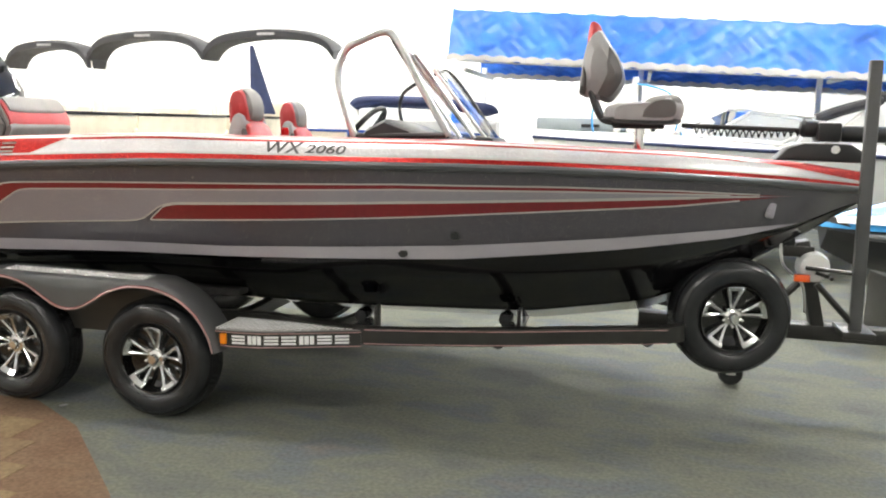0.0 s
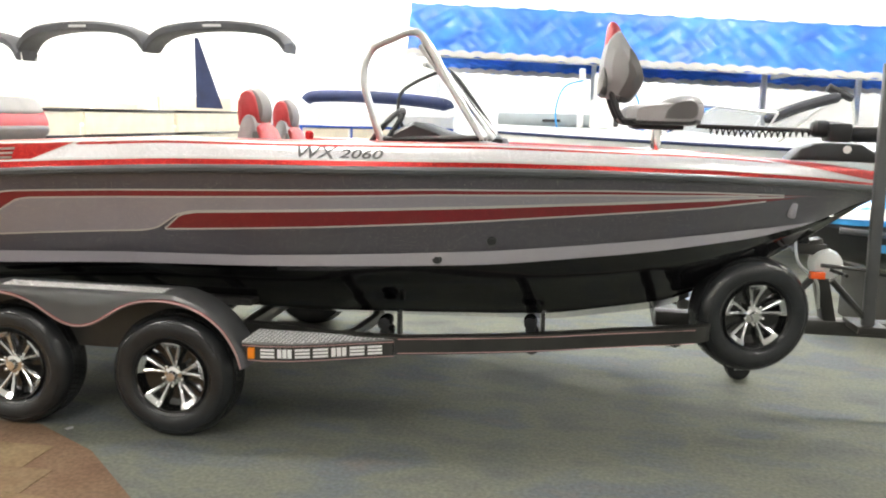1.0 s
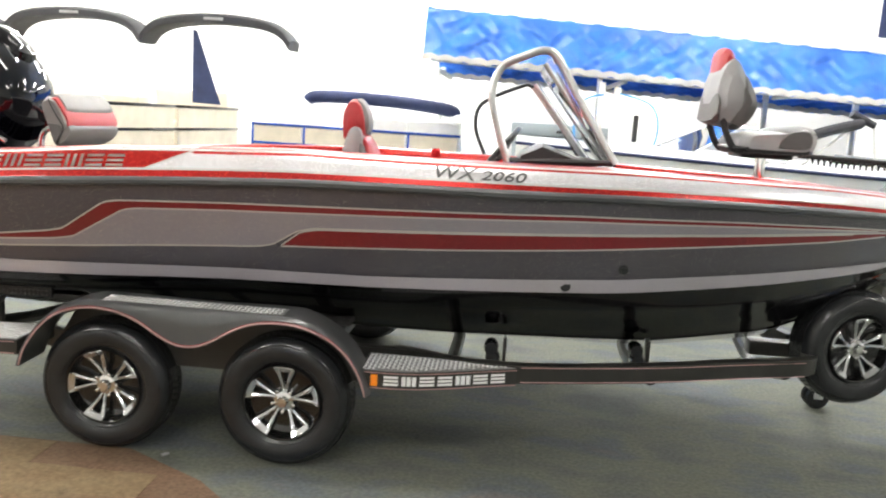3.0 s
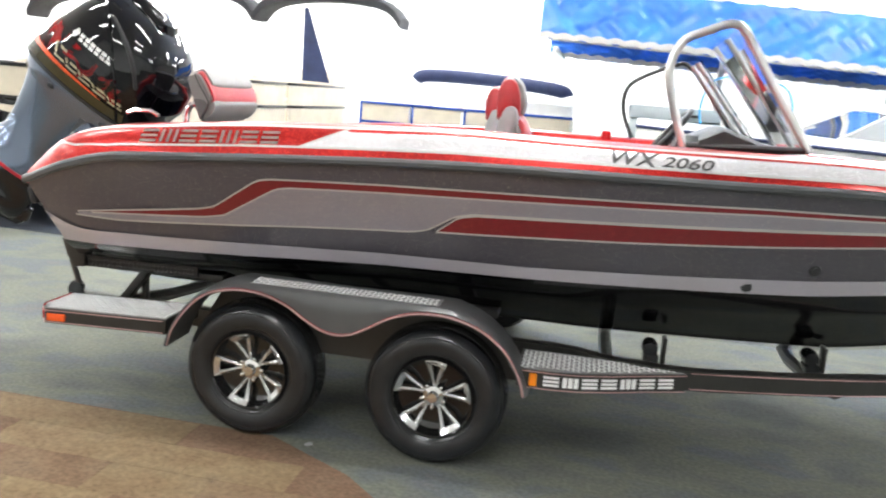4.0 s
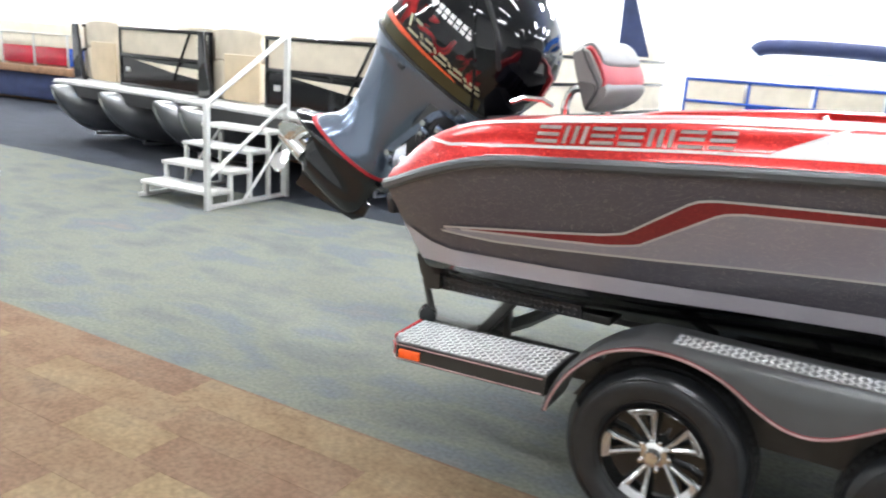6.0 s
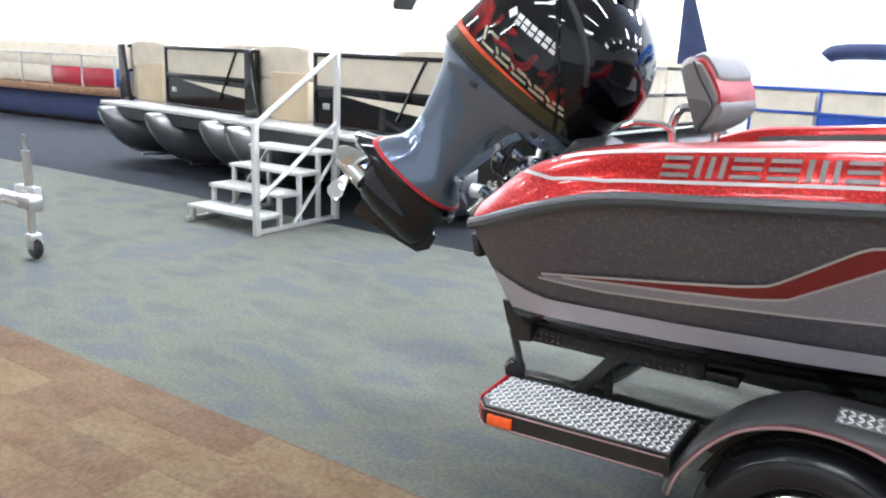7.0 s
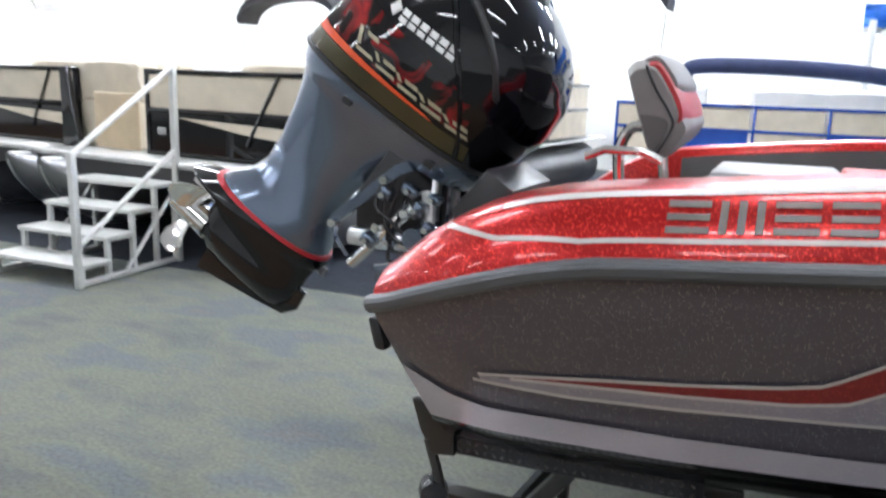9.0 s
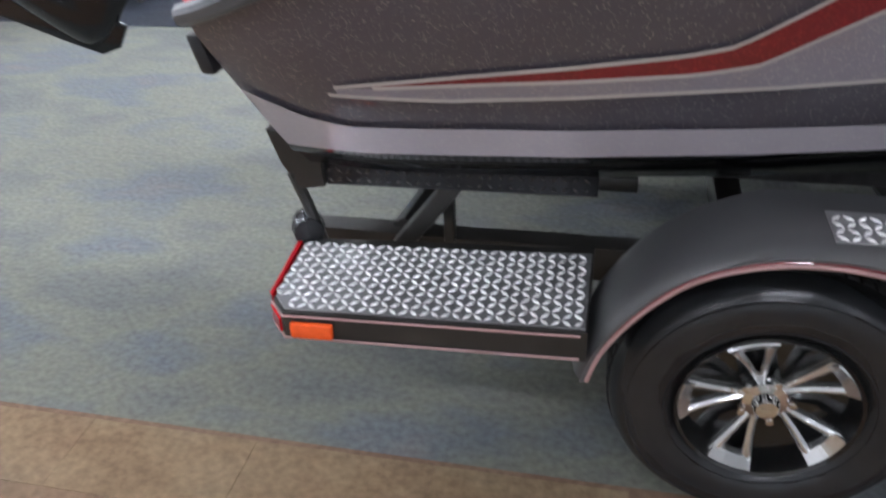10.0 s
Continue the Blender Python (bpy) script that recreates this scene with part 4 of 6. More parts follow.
# fender: flat top, rounded ends, scalloped skirt
FY0, FY1 = -0.085, 0.14
top_path = [(-1.258, 0.42), (-1.236, 0.49), (-1.194, 0.57), (-1.135, 0.645), (-1.06, 0.705), (-0.97, 0.748), (-0.88, 0.762), (-0.4, 0.762), (0.02, 0.762), (0.11, 0.748), (0.2, 0.71), (0.285, 0.648), (0.35, 0.57), (0.395, 0.49), (0.42, 0.42)]
low_path = [(-1.228, 0.42), (-1.202, 0.5), (-1.142, 0.592), (-1.06, 0.67), (-0.96, 0.712), (-0.86, 0.724), (-0.76, 0.714), (-0.66, 0.68), (-0.57, 0.625), (-0.5, 0.59), (-0.43, 0.577), (-0.36, 0.59), (-0.29, 0.625), (-0.2, 0.68), (-0.1, 0.714), (0.0, 0.724), (0.1, 0.714), (0.21, 0.675), (0.31, 0.6), (0.375, 0.5), (0.4, 0.42)]
tp = [(p.x, p.z) for p in smooth_line([(x, 0, z) for x, z in top_path], 5)]
lp = [(p.x, p.z) for p in smooth_line([(x, 0, z) for x, z in low_path], 5)]


def resample(line, n):
    d = [0.0]
    for a, b in zip(line, line[1:]):
        d.append(d[-1] + math.dist(a, b))
    return [(float(np.interp(t * d[-1], d, [p[0] for p in line])), float(np.interp(t * d[-1], d, [p[1] for p in line]))) for t in [i / (n - 1) for i in range(n)]]


tp, lp = resample(tp, 90), resample(lp, 90)


def fender(mirror):
    mf = (lambda p: (p[0], 2 * CY - p[1], p[2])) if mirror else (lambda p: p)
    bm = B()
    loops = []
    for (a, b), (c, d) in zip(tp, lp):
        k = [(c, FY0 + 0.012, d - 0.004), (c, FY0, d), (c * 0.5 + a * 0.5, FY0 - 0.002, (d + b) / 2)]
        cx, cz = -0.43, 0.4
        ln = math.hypot(a - cx, b - cz)
        ux, uz = (a - cx) / ln, (b - cz) / ln
        k += [(a - ux * 0.024, FY0 + 0.004, b - uz * 0.024), (a - ux * 0.013, FY0 + 0.012, b - uz * 0.013), (a - ux * 0.005, FY0 + 0.028, b - uz * 0.005), (a, FY0 + 0.055, b), (a, FY0 + 0.14, b), (a - ux * 0.012, FY1, b - uz * 0.012), (a - ux * 0.022, FY1 - 0.004, b - uz * 0.022), (a - ux * 0.03, FY0 + 0.03, b - uz * 0.03)]
        loops.append([mf(p) for p in k])
    rings(bm, loops, True, True)
    fe = part("fender", bm, FENDER_BLACK, trailer, "satin black double fender with scalloped skirt")
    part("pinstripe", tube(B(), [mf((c, FY0 - 0.001, d + 0.005)) for c, d in lp], 0.0048, 6), PINK_LINE, fe)
    part("pinstripe", tube(B(), [mf((c, FY0 - 0.001, d + 0.012)) for c, d in lp], 0.0018, 6), DEEP_RED, fe)
    lean = Matrix.Translation(mf((0.0, FY0 + 0.03, 0.7615))) @ pose(0, 0, 0, 2.5 if not mirror else -2.5)
    s_ = -1 if mirror else 1
    bm = box(B(), (-0.84, min(0, s_ * 0.1), -0.002), (0.01, max(0, s_ * 0.1), 0.001), 0, lean)
    part("tread_plate", bm, PLATE_BASE, fe, "bright tread plate strip")
    bm = studs(B(), (-0.838, 0.0 if not mirror else -0.1, 0.001), (1, 0, 0), (0, 1, 0), (0, 0, 1), 0.847, 0.1, lambda a, b: True, 0.0215, 0.013, 0.0035)
    bm.transform(lean)
    part("tread_stud", bm, TREADPLATE, fe)["kind"] = "stuff"
    return fe


fender(False), fender(True)
for yy in (0.118, 2 * CY - 0.138):
    part("fender_inner", prism(B(), [(-1.2, 0.42), (-1.06, 0.66), (-0.88, 0.735), (0.02, 0.735), (0.2, 0.66), (0.36, 0.42)], yy, yy + 0.02), SATIN_BLACK, trailer)


WHEEL_SIZE = Matrix.Diagonal((0.985, 0.98, 0.985, 1))


# wheels: tyre, rim, five pairs of bright spokes
def wheel(m, spin):
    w = new("wheel")
    w.parent = trailer
    w.matrix_basis = m @ pose(0, 0, 0, 0, spin, 0) @ WHEEL_SIZE
    R = 0.322
    prof = [(0.186, 0.03), (0.19, 0.006), (0.205, -0.008), (0.225, -0.017), (0.25, -0.022), (0.275, -0.02), (0.297, -0.006), (0.312, 0.012), (0.319, 0.03), (R, 0.05), (R + 0.001, 0.09), (R, 0.15), (0.318, 0.175), (0.297, 0.2), (0.25, 0.205), (0.2, 0.19)]
    ty = part("tyre", lathe(B(), prof, 72, False), RUBBER, w, "black trailer tyre")
    # tread blocks and grooves, sidewall ribs
    bm = B()
    for r, hh in ((0.206, -0.0085), (0.283, -0.0165)):
        tube(bm, [(r * math.cos(a), hh, r * math.sin(a)) for a in [2 * math.pi * k / 60 for k in range(61)]], 0.0022, 5, False)
    part("sidewall_rib", bm, RUBBER, ty)
    bm = B()
    for k in range(64):
        a = 2 * math.pi * k / 64
        for y0, y1, da in ((0.048, 0.075, 0.0), (0.08, 0.115, 0.04), (0.12, 0.15, 0.0)):
            box(bm, (-0.0125, y0, 0.0), (0.0125, y1, 0.006), 0, pose(0, 0, 0, 0, math.degrees(a + da), 0) @ Matrix.Translation((0, 0, R - 0.002)))
    part("tread_block", bm, RUBBER, ty)["kind"] = "stuff"
    part("rim", lathe(B(), [(0.187, 0.028), (0.19, 0.0), (0.184, -0.008), (0.178, -0.004), (0.174, 0.01), (0.168, 0.06), (0.12, 0.075), (0.06, 0.07), (0.02, 0.07)], 60, False), GLOSS_BLACK, w, "gloss black rim barrel")
    for k in range(5):
        a0 = 2 * math.pi * k / 5
        for q in (-1, 1):
            bm = B()
            loops = []
            for r, hw, y, off in ((0.034, 0.008, 0.04, 5.0), (0.06, 0.0085, 0.034, 7.5), (0.095, 0.0095, 0.026, 10.0), (0.13, 0.011, 0.016, 12.0), (0.156, 0.013, 0.009, 13.0), (0.166, 0.013, 0.006, 13.0)):
                a = a0 + q * math.radians(off)
                c = Vector((r * math.cos(a), y, r * math.sin(a)))
                td = Vector((-math.sin(a), 0, math.cos(a))) * hw * 0.82
                up = Vector((0, 1, 0))
                loops.append([c - td + up * 0.005, c - td * 0.25, c + td * 0.25, c + td + up * 0.005, c + td * 0.8 + up * 0.026, c - td * 0.8 + up * 0.026])
            part("spoke", rings(bm, loops), SPOKE, w, "bright machined spoke", smooth=False)
        foot = []
        for i in range(9):
            a = a0 + math.radians(-16 + 32 * i / 8)
            foot.append([(r * math.cos(a), y, r * math.sin(a)) for r, y in ((0.151, 0.012), (0.174, -0.0055), (0.177, -0.003), (0.177, 0.03), (0.153, 0.034))])
        part("spoke_foot", rings(B(), foot), SPOKE, w, "bright foot joining two spokes at the rim", smooth=False)
    part("hub_cap", lathe(B(), [(0.004, -0.004), (0.022, -0.002), (0.027, 0.006), (0.029, 0.02), (0.046, 0.026), (0.048, 0.045)], 28), CHROME, w, "bright hub cap")
    for k in range(5):
        a = 2 * math.pi * (k + 0.5) / 5
        bm = lathe(B(), [(0.003, -0.014), (0.008, -0.012), (0.009, 0.0), (0.01, 0.03)], 10)
        bmesh.ops.translate(bm, verts=bm.verts, vec=(0.054 * math.cos(a), 0.03, 0.054 * math.sin(a)))
        part("lug_nut", bm, CHROME, w)
    return w


def copy_wheel(w, m, spin):
    c = copy_thing(w, m @ pose(0, 0, 0, 0, spin, 0))
    c.parent = trailer
    return c


w0 = wheel(pose(0, 0, 0.325), -16)
copy_wheel(w0, pose(-0.865, 0, 0.325), 36)
copy_wheel(w0, pose(0, 2 * CY, 0.325, 0, 0, 180), 50)
copy_wheel(w0, pose(-0.865, 2 * CY, 0.325, 0, 0, 180), 5)
copy_wheel(w0, pose(2.945, 0.88, 0.585, 0, 0, 14), -18)
part("spare_bracket", box(B(), (2.9, 1.0, 0.48), (3.0, 1.16, 0.66), 0.008), SATIN_BLACK, trailer)

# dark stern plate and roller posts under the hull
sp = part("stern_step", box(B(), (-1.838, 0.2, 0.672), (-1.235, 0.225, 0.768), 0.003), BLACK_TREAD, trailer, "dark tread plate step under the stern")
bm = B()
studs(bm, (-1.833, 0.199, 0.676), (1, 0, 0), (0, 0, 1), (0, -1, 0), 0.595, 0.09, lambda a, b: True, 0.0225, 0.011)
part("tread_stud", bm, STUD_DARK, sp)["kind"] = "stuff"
for o in (sp, *sp.children):
    o.data.transform(Matrix(((1, 0, 0, 0), (0, 1, 0, 0), (0.02, 0, 1, 0.02 * 1.5), (0, 0, 0, 1))))
part("step_bracket", box(B(), (-1.72, 0.3, 0.64), (-1.15, 0.48, 0.675), 0.006), SATIN_BLACK, trailer)
part("step_post", box(B(), (-1.59, 0.3, 0.47), (-1.565, 0.33, 0.66), 0.003), SATIN_BLACK, trailer)
part("marker_lens", box(B(), (-1.852, 0.185, 0.705), (-1.841, 0.212, 0.728), 0.002), RED_LENS, trailer)
part("stern_bracket", prism(B(), [(-1.95, 0.8), (-1.835, 0.795), (-1.83, 0.668), (-1.888, 0.66), (-1.925, 0.72)], 0.18, 0.21, 0.004), SATIN_BLACK, trailer)
part("guide_arm", tube(B(), [(-1.905, 0.19, 0.7), (-1.885, 0.2, 0.62), (-1.862, 0.21, 0.51)], 0.014, 8), SATIN_BLACK, trailer)
bm = lathe(B(), [(0.01, -0.035), (0.035, -0.03), (0.04, 0.0), (0.035, 0.03), (0.01, 0.035)], 14)
bm.transform(pose(-1.895, 0.21, 0.545, 0, 0, 25))
part("guide_roller", bm, RUBBER, trailer, "black rubber guide roller")
part("spring_arm", box(B(), (-0.02, -0.03, -0.16), (0.02, 0.03, 0.14), 0.006), SATIN_BLACK, trailer, "black slanting arm").matrix_basis = pose(-1.6, 0.28, 0.59, 0, 38, 0)

# winch stand, winch, bow stop, tall post, jack
ws = part("winch_stand", box(B(), (-0.035, -0.05, 0.0), (0.035, 0.05, 0.5), 0.006), SATIN_BLACK, trailer)
ws.matrix_basis = pose(3.42, CY, 0.5, 0, -14, 0)
part("stand_brace", tube(B(), [(3.1, CY - 0.03, 0.52), (3.34, CY - 0.03, 0.8)], 0.022, 8), SATIN_BLACK, trailer)
part("winch_cover", lathe(B(), [(0.005, -0.07), (0.05, -0.068), (0.075, -0.05), (0.085, -0.01), (0.085, 0.05), (0.02, 0.055)], 26), WHITE_GEL, trailer, "white round winch cover").matrix_basis = pose(3.36, CY - 0.06, 0.85)
part("winch_crank", tube(B(), [(3.36, CY - 0.13, 0.83), (3.43, CY - 0.14, 0.81), (3.43, CY - 0.19, 0.81)], 0.01, 8), SATIN_BLACK, trailer)
part("side_marker", box(B(), (3.25, CY - 0.17, 0.78), (3.33, CY - 0.13, 0.82), 0.006), ORANGE_LENS, trailer, "orange marker light")
bm = lathe(B(), [(0.01, -0.06), (0.04, -0.05), (0.025, 0.0), (0.04, 0.05), (0.01, 0.06)], 16)
bm.transform(pose(3.22, CY, 0.98))
part("bow_roller", bm, RUBBER, trailer, "black rubber bow roller")
part("bow_stop_arm", box(B(), (3.2, CY - 0.06, 0.9), (3.36, CY + 0.06, 0.96), 0.006), SATIN_BLACK, trailer)
part("safety_chain", tube(B(), smooth_line([(3.18, CY - 0.07, 1.0), (3.2, CY - 0.1, 0.86), (3.3, CY - 0.12, 0.76), (3.33, CY - 0.1, 0.6)], 8), 0.008, 6), BRIGHT_METAL, trailer)
part("guide_post", box(B(), (-0.032, -0.02, 0.0), (0.032, 0.02, 1.42), 0.01), FENDER_BLACK, trailer, "tall flat black post").matrix_basis = pose(3.57, 1.02, 0.53, 0, -1.5, 0)
part("post_brace", tube(B(), [(3.36, 1.02, 0.78), (3.58, 1.02, 0.55)], 0.018, 8), SATIN_BLACK, trailer)
part("post_bar", tube(B(), [(3.3, 1.03, 0.86), (3.6, 1.03, 0.84)], 0.012, 8), SATIN_BLACK, trailer)
part("post_foot", box(B(), (3.5, 0.96, 0.5), (3.66, 1.2, 0.54), 0.004), SATIN_BLACK, trailer)
jk = part("jack", tube(B(), [(3.03, 1.56, 0.12), (3.03, 1.56, 0.7)], 0.028, 12), SATIN_BLACK, trailer)
part("jack_arm", box(B(), (2.99, 1.3, 0.52), (3.07, 1.58, 0.58), 0.006), SATIN_BLACK, jk)
for dy in (-0.035, 0.035):
    bm = lathe(B(), [(0.01, -0.018), (0.066, -0.016), (0.076, 0.0), (0.066, 0.016), (0.01, 0.018)], 20)
    bm.transform(pose(3.03, 1.56 + dy, 0.088))
    part("jack_wheel", bm, RUBBER, jk, "small black jack wheel")
part("jack_fork", box(B(), (3.0, 1.505, 0.08), (3.06, 1.615, 0.15), 0.006), BRIGHT_METAL, jk)

# ---- the outboard motor, tilted up ----
TILT_M = Matrix(((0.835, 0, 0.55, -2.46), (0, 1, 0, CY - 0.03), (-0.55, 0, 0.835, 1.5), (0, 0, 0, 1)))
ob_motor = thing("outboard_motor", "large black and blue-grey outboard motor tilted up on the transom", "outboard motor", TILT_M)
# levels: height, aft end, fore end, half width
LEVELS = [(-0.1, -0.41, 0.4, 0.225), (-0.05, -0.435, 0.425, 0.242), (0.0, -0.445, 0.435, 0.25), (0.08, -0.43, 0.47, 0.272), (0.2, -0.385, 0.51, 0.288), (0.32, -0.33, 0.505, 0.288), (0.42, -0.28, 0.465, 0.278), (0.5, -0.235, 0.395, 0.255), (0.56, -0.2, 0.3, 0.215), (0.6, -0.16, 0.2, 0.155), (0.62, -0.11, 0.11, 0.07)]
LV = [np.array(c) for c in zip(*LEVELS)]


def cowl_ring(z, grow=0.0, n=56, e=2.7):
    a, f_, w = (float(np.interp(z, LV[0], LV[k])) for k in (1, 2, 3))
    c, h = (a + f_) / 2, (f_ - a) / 2 + grow
    out = []
    for k in range(n):
        t = 2 * math.pi * k / n
        ct, st = math.cos(t), math.sin(t)
        out.append((c + h * math.copysign(abs(ct) ** (2 / e), ct), (w + grow) * math.copysign(abs(st) ** (2 / e), st) * (1 - 0.12 * max(0, -ct)), z))
    return out


def cowl_y(x, z, lift):
    ring = [p for p in cowl_ring(z, lift, 288) if p[1] < 0]
    ring.sort()
    return float(np.interp(x, [p[0] for p in ring], [p[1] for p in ring]))


part("cowling", rings(B(), [cowl_ring(z, 0.0, 144) for z in [0.0, 0.012] + [0.02 + 0.03 * i for i in range(20)] + [0.61, 0.62]]), COWL_BLACK, ob_motor, "gloss black engine cowling")
part("lower_pan", rings(B(), [cowl_ring(z, -0.004) for z in (-0.1, -0.09, -0.07, -0.05, -0.02, 0.0)]), MOTOR_GREY, ob_motor, "blue-grey lower cowl pan")
part("cowl_seam", rings(B(), [cowl_ring(z, g) for z, g in ((-0.006, 0.001), (-0.004, 0.005), (0.01, 0.006), (0.014, 0.001))]), DARK_PLASTIC, ob_motor)
# air scoops over the top and the raised fin
bm = B()
for s in (-1, 1):
    rings(bm, [[(x, s * (yc - w), z - 0.05), (x, s * (yc - w), z), (x, s * yc, z + hh), (x, s * (yc + w), z - 0.01), (x, s * (yc + w), z - 0.06)] for x, yc, z, hh, w in ((-0.27, 0.1, 0.565, 0.01, 0.03), (-0.2, 0.13, 0.59, 0.02, 0.05), (0.0, 0.15, 0.585, 0.02, 0.055), (0.2, 0.15, 0.52, 0.02, 0.05), (0.36, 0.14, 0.43, 0.01, 0.03))])
part("cowl_ridge", bm, COWL_BLACK, ob_motor)
part("cowl_fin", rings(B(), [[(x - w, -0.11 * q, z), (x, -0.13 * q, z), (x + w, -0.11 * q, z), (x + w * 1.2, 0, z), (x + w, 0.11 * q, z), (x, 0.13 * q, z), (x - w, 0.11 * q, z), (x - w * 1.2, 0, z)] for x, w, q, z in ((0.1, 0.13, 0.8, 0.575), (0.09, 0.12, 0.75, 0.625), (0.07, 0.09, 0.65, 0.65), (0.05, 0.05, 0.5, 0.665))]), COWL_BLACK, ob_motor)


def cowl_patch(name, quads, material, label="", lift=0.002, n=6):
    bm = B()
    for q in quads:
        (x0, z0), (x1, z1), (x2, z2), (x3, z3) = q
        g = [[None] * (n + 1) for _ in range(n + 1)]
        for i in range(n + 1):
            for j in range(n + 1):
                u, v = i / n, j / n
                x = (1 - u) * (1 - v) * x0 + u * (1 - v) * x1 + u * v * x2 + (1 - u) * v * x3
                z = (1 - u) * (1 - v) * z0 + u * (1 - v) * z1 + u * v * z2 + (1 - u) * v * z3
                g[i][j] = bm.verts.new((x, cowl_y(x, z, lift), z))
        for i in range(n):
            for j in range(n):
                bm.faces.new((g[i][j], g[i + 1][j], g[i + 1][j + 1], g[i][j + 1]))
    return part(name, bm, material, ob_motor, label)


cowl_patch("gold_band", [((-0.385, 0.02), (0.36, 0.02), (0.36, 0.082), (-0.38, 0.082))], GOLD, "dull gold band along the cowling", 0.003, 16)
cowl_patch("flame_band", [((-0.37, 0.086), (0.22, 0.084), (0.18, 0.092), (-0.37, 0.118))], FLAME, "orange-red flash along the cowling", 0.004, 16)
cowl_patch("swirl", [((-0.36, 0.12), (0.32, 0.1), (0.32, 0.22), (-0.3, 0.3))], SWIRL, "dark red airbrushed swirl on the cowling", 0.0015, 20)
# pale slanting bars in place of the model mark
for i in range(5):
    x, z = -0.16 + i * 0.105, 0.124 - 0.006 * i
    h = (0.075, 0.042, 0.04, 0.038, 0.036)[i]
    cowl_patch("pale_mark", [((x, z), (x + 0.085, z), (x + 0.08, z + 0.012), (x - 0.005, z + 0.012)), ((x - 0.008, z + 0.02), (x + 0.01, z + 0.02), (x - 0.012, z + h), (x - 0.03, z + h)), ((x + 0.02, z + h - 0.014), (x + 0.075, z + h - 0.014), (x + 0.068, z + h), (x + 0.013, z + h))], PALE_GOLD, "pale slanted bars of the model mark", 0.0055, 4)
for i in range(6):
    x = -0.07 + i * 0.042
    cowl_patch("white_mark", [((x, 0.29), (x + 0.032, 0.29), (x + 0.032, 0.308), (x, 0.308)), ((x, 0.314), (x + 0.032, 0.314), (x + 0.032, 0.336), (x, 0.336))], WHITE_INK, "white block of the maker's mark", 0.004, 3)
cowl_patch("emblem", [((-0.128, 0.31), (-0.1, 0.29), (-0.078, 0.326), (-0.106, 0.346))], WHITE_INK, "white round emblem", 0.004, 3)


for s in (-1, 1):
    line = [(x, -s * cowl_y(x, z, -0.002), z) for x, z in ((-0.1, 0.56), (0.0, 0.5), (0.09, 0.42), (0.16, 0.33), (0.25, 0.22), (0.31, 0.1), (0.33, 0.025))]
    part("cowl_crease", tube(B(), smooth_line([(x, y, z) for x, y, z in line], 6), 0.011, 8), COWL_BLACK, ob_motor)
    part("cowl_slot", tube(B(), smooth_line([(x, -s * cowl_y(x, z, -0.004), z) for x, z in ((0.0, 0.52), (0.14, 0.47), (0.27, 0.38), (0.36, 0.26))], 6), [0.003] + [0.014] * 17 + [0.003], 8), DARK_PLASTIC, ob_motor)


# mid section and lower unit
def leg_ring(z, a, f_, w, n=28, e=2.3):
    c, h = (a + f_) / 2, (f_ - a) / 2
    return [(c + h * math.copysign(abs(math.cos(t)) ** (2 / e), math.cos(t)), w * math.copysign(abs(math.sin(t)) ** (2 / e), math.sin(t)), z) for t in [2 * math.pi * k / n for k in range(n)]]


part("midsection", rings(B(), [leg_ring(*q) for q in ((-0.09, -0.43, 0.3, 0.135), (-0.16, -0.41, 0.22, 0.115), (-0.25, -0.39, 0.1, 0.1), (-0.4, -0.37, 0.02, 0.092), (-0.52, -0.37, 0.0, 0.1), (-0.6, -0.41, 0.02, 0.12), (-0.66, -0.47, 0.05, 0.135), (-0.7, -0.5, 0.06, 0.14))]), MOTOR_GREY, ob_motor, "blue-grey leg casing")
part("red_pinstripe", rings(B(), [leg_ring(*q) for q in ((-0.702, -0.515, 0.068, 0.144), (-0.718, -0.535, 0.072, 0.147))]), PIN_RED, ob_motor, "red pinstripe")
part("gearcase", rings(B(), [leg_ring(*q) for q in ((-0.7, -0.5, 0.06, 0.135), (-0.735, -0.58, 0.075, 0.14), (-0.76, -0.64, 0.08, 0.145), (-0.775, -0.65, 0.07, 0.14), (-0.785, -0.55, 0.05, 0.07), (-0.85, -0.5, 0.04, 0.05), (-0.92, -0.5, 0.04, 0.07), (-0.98, -0.48, 0.03, 0.075), (-1.03, -0.45, 0.0, 0.055), (-1.06, -0.43, -0.04, 0.02))]), COWL_BLACK, ob_motor, "gloss black gearcase with plate")
part("skeg", prism(B(), [(-0.42, -0.98), (0.07, -0.9), (0.075, -0.99), (0.03, -1.05), (-0.1, -1.085), (-0.42, -1.165)], -0.012, 0.012, 0.004), COWL_BLACK, ob_motor, "black skeg fin")
bm = B()
tube(bm, [(-0.46, 0, -0.97), (-0.66, 0, -0.97)], [0.062, 0.05], 20)
prop = part("propeller", bm, CHROME, ob_motor, "polished steel propeller")
for k in range(3):
    bm = B()
    loops = []
    for r, w, tw in ((0.05, 0.06, 0.9), (0.09, 0.085, 0.8), (0.14, 0.1, 0.65), (0.18, 0.08, 0.55), (0.2, 0.04, 0.5)):
        loops.append([(u * w * math.cos(tw) - 0.0 + q, u * w * math.sin(tw), r) for u, q in ((-1, -0.004), (0, -0.008), (1, -0.004), (1, 0.004), (0, 0.008), (-1, 0.004))])
    rings(bm, loops)
    bm.transform(pose(-0.56, 0, -0.97, 0, 0, 0) @ pose(0, 0, 0, 120 * k + 35, 0, 0))
    part("blade", bm, CHROME, prop)
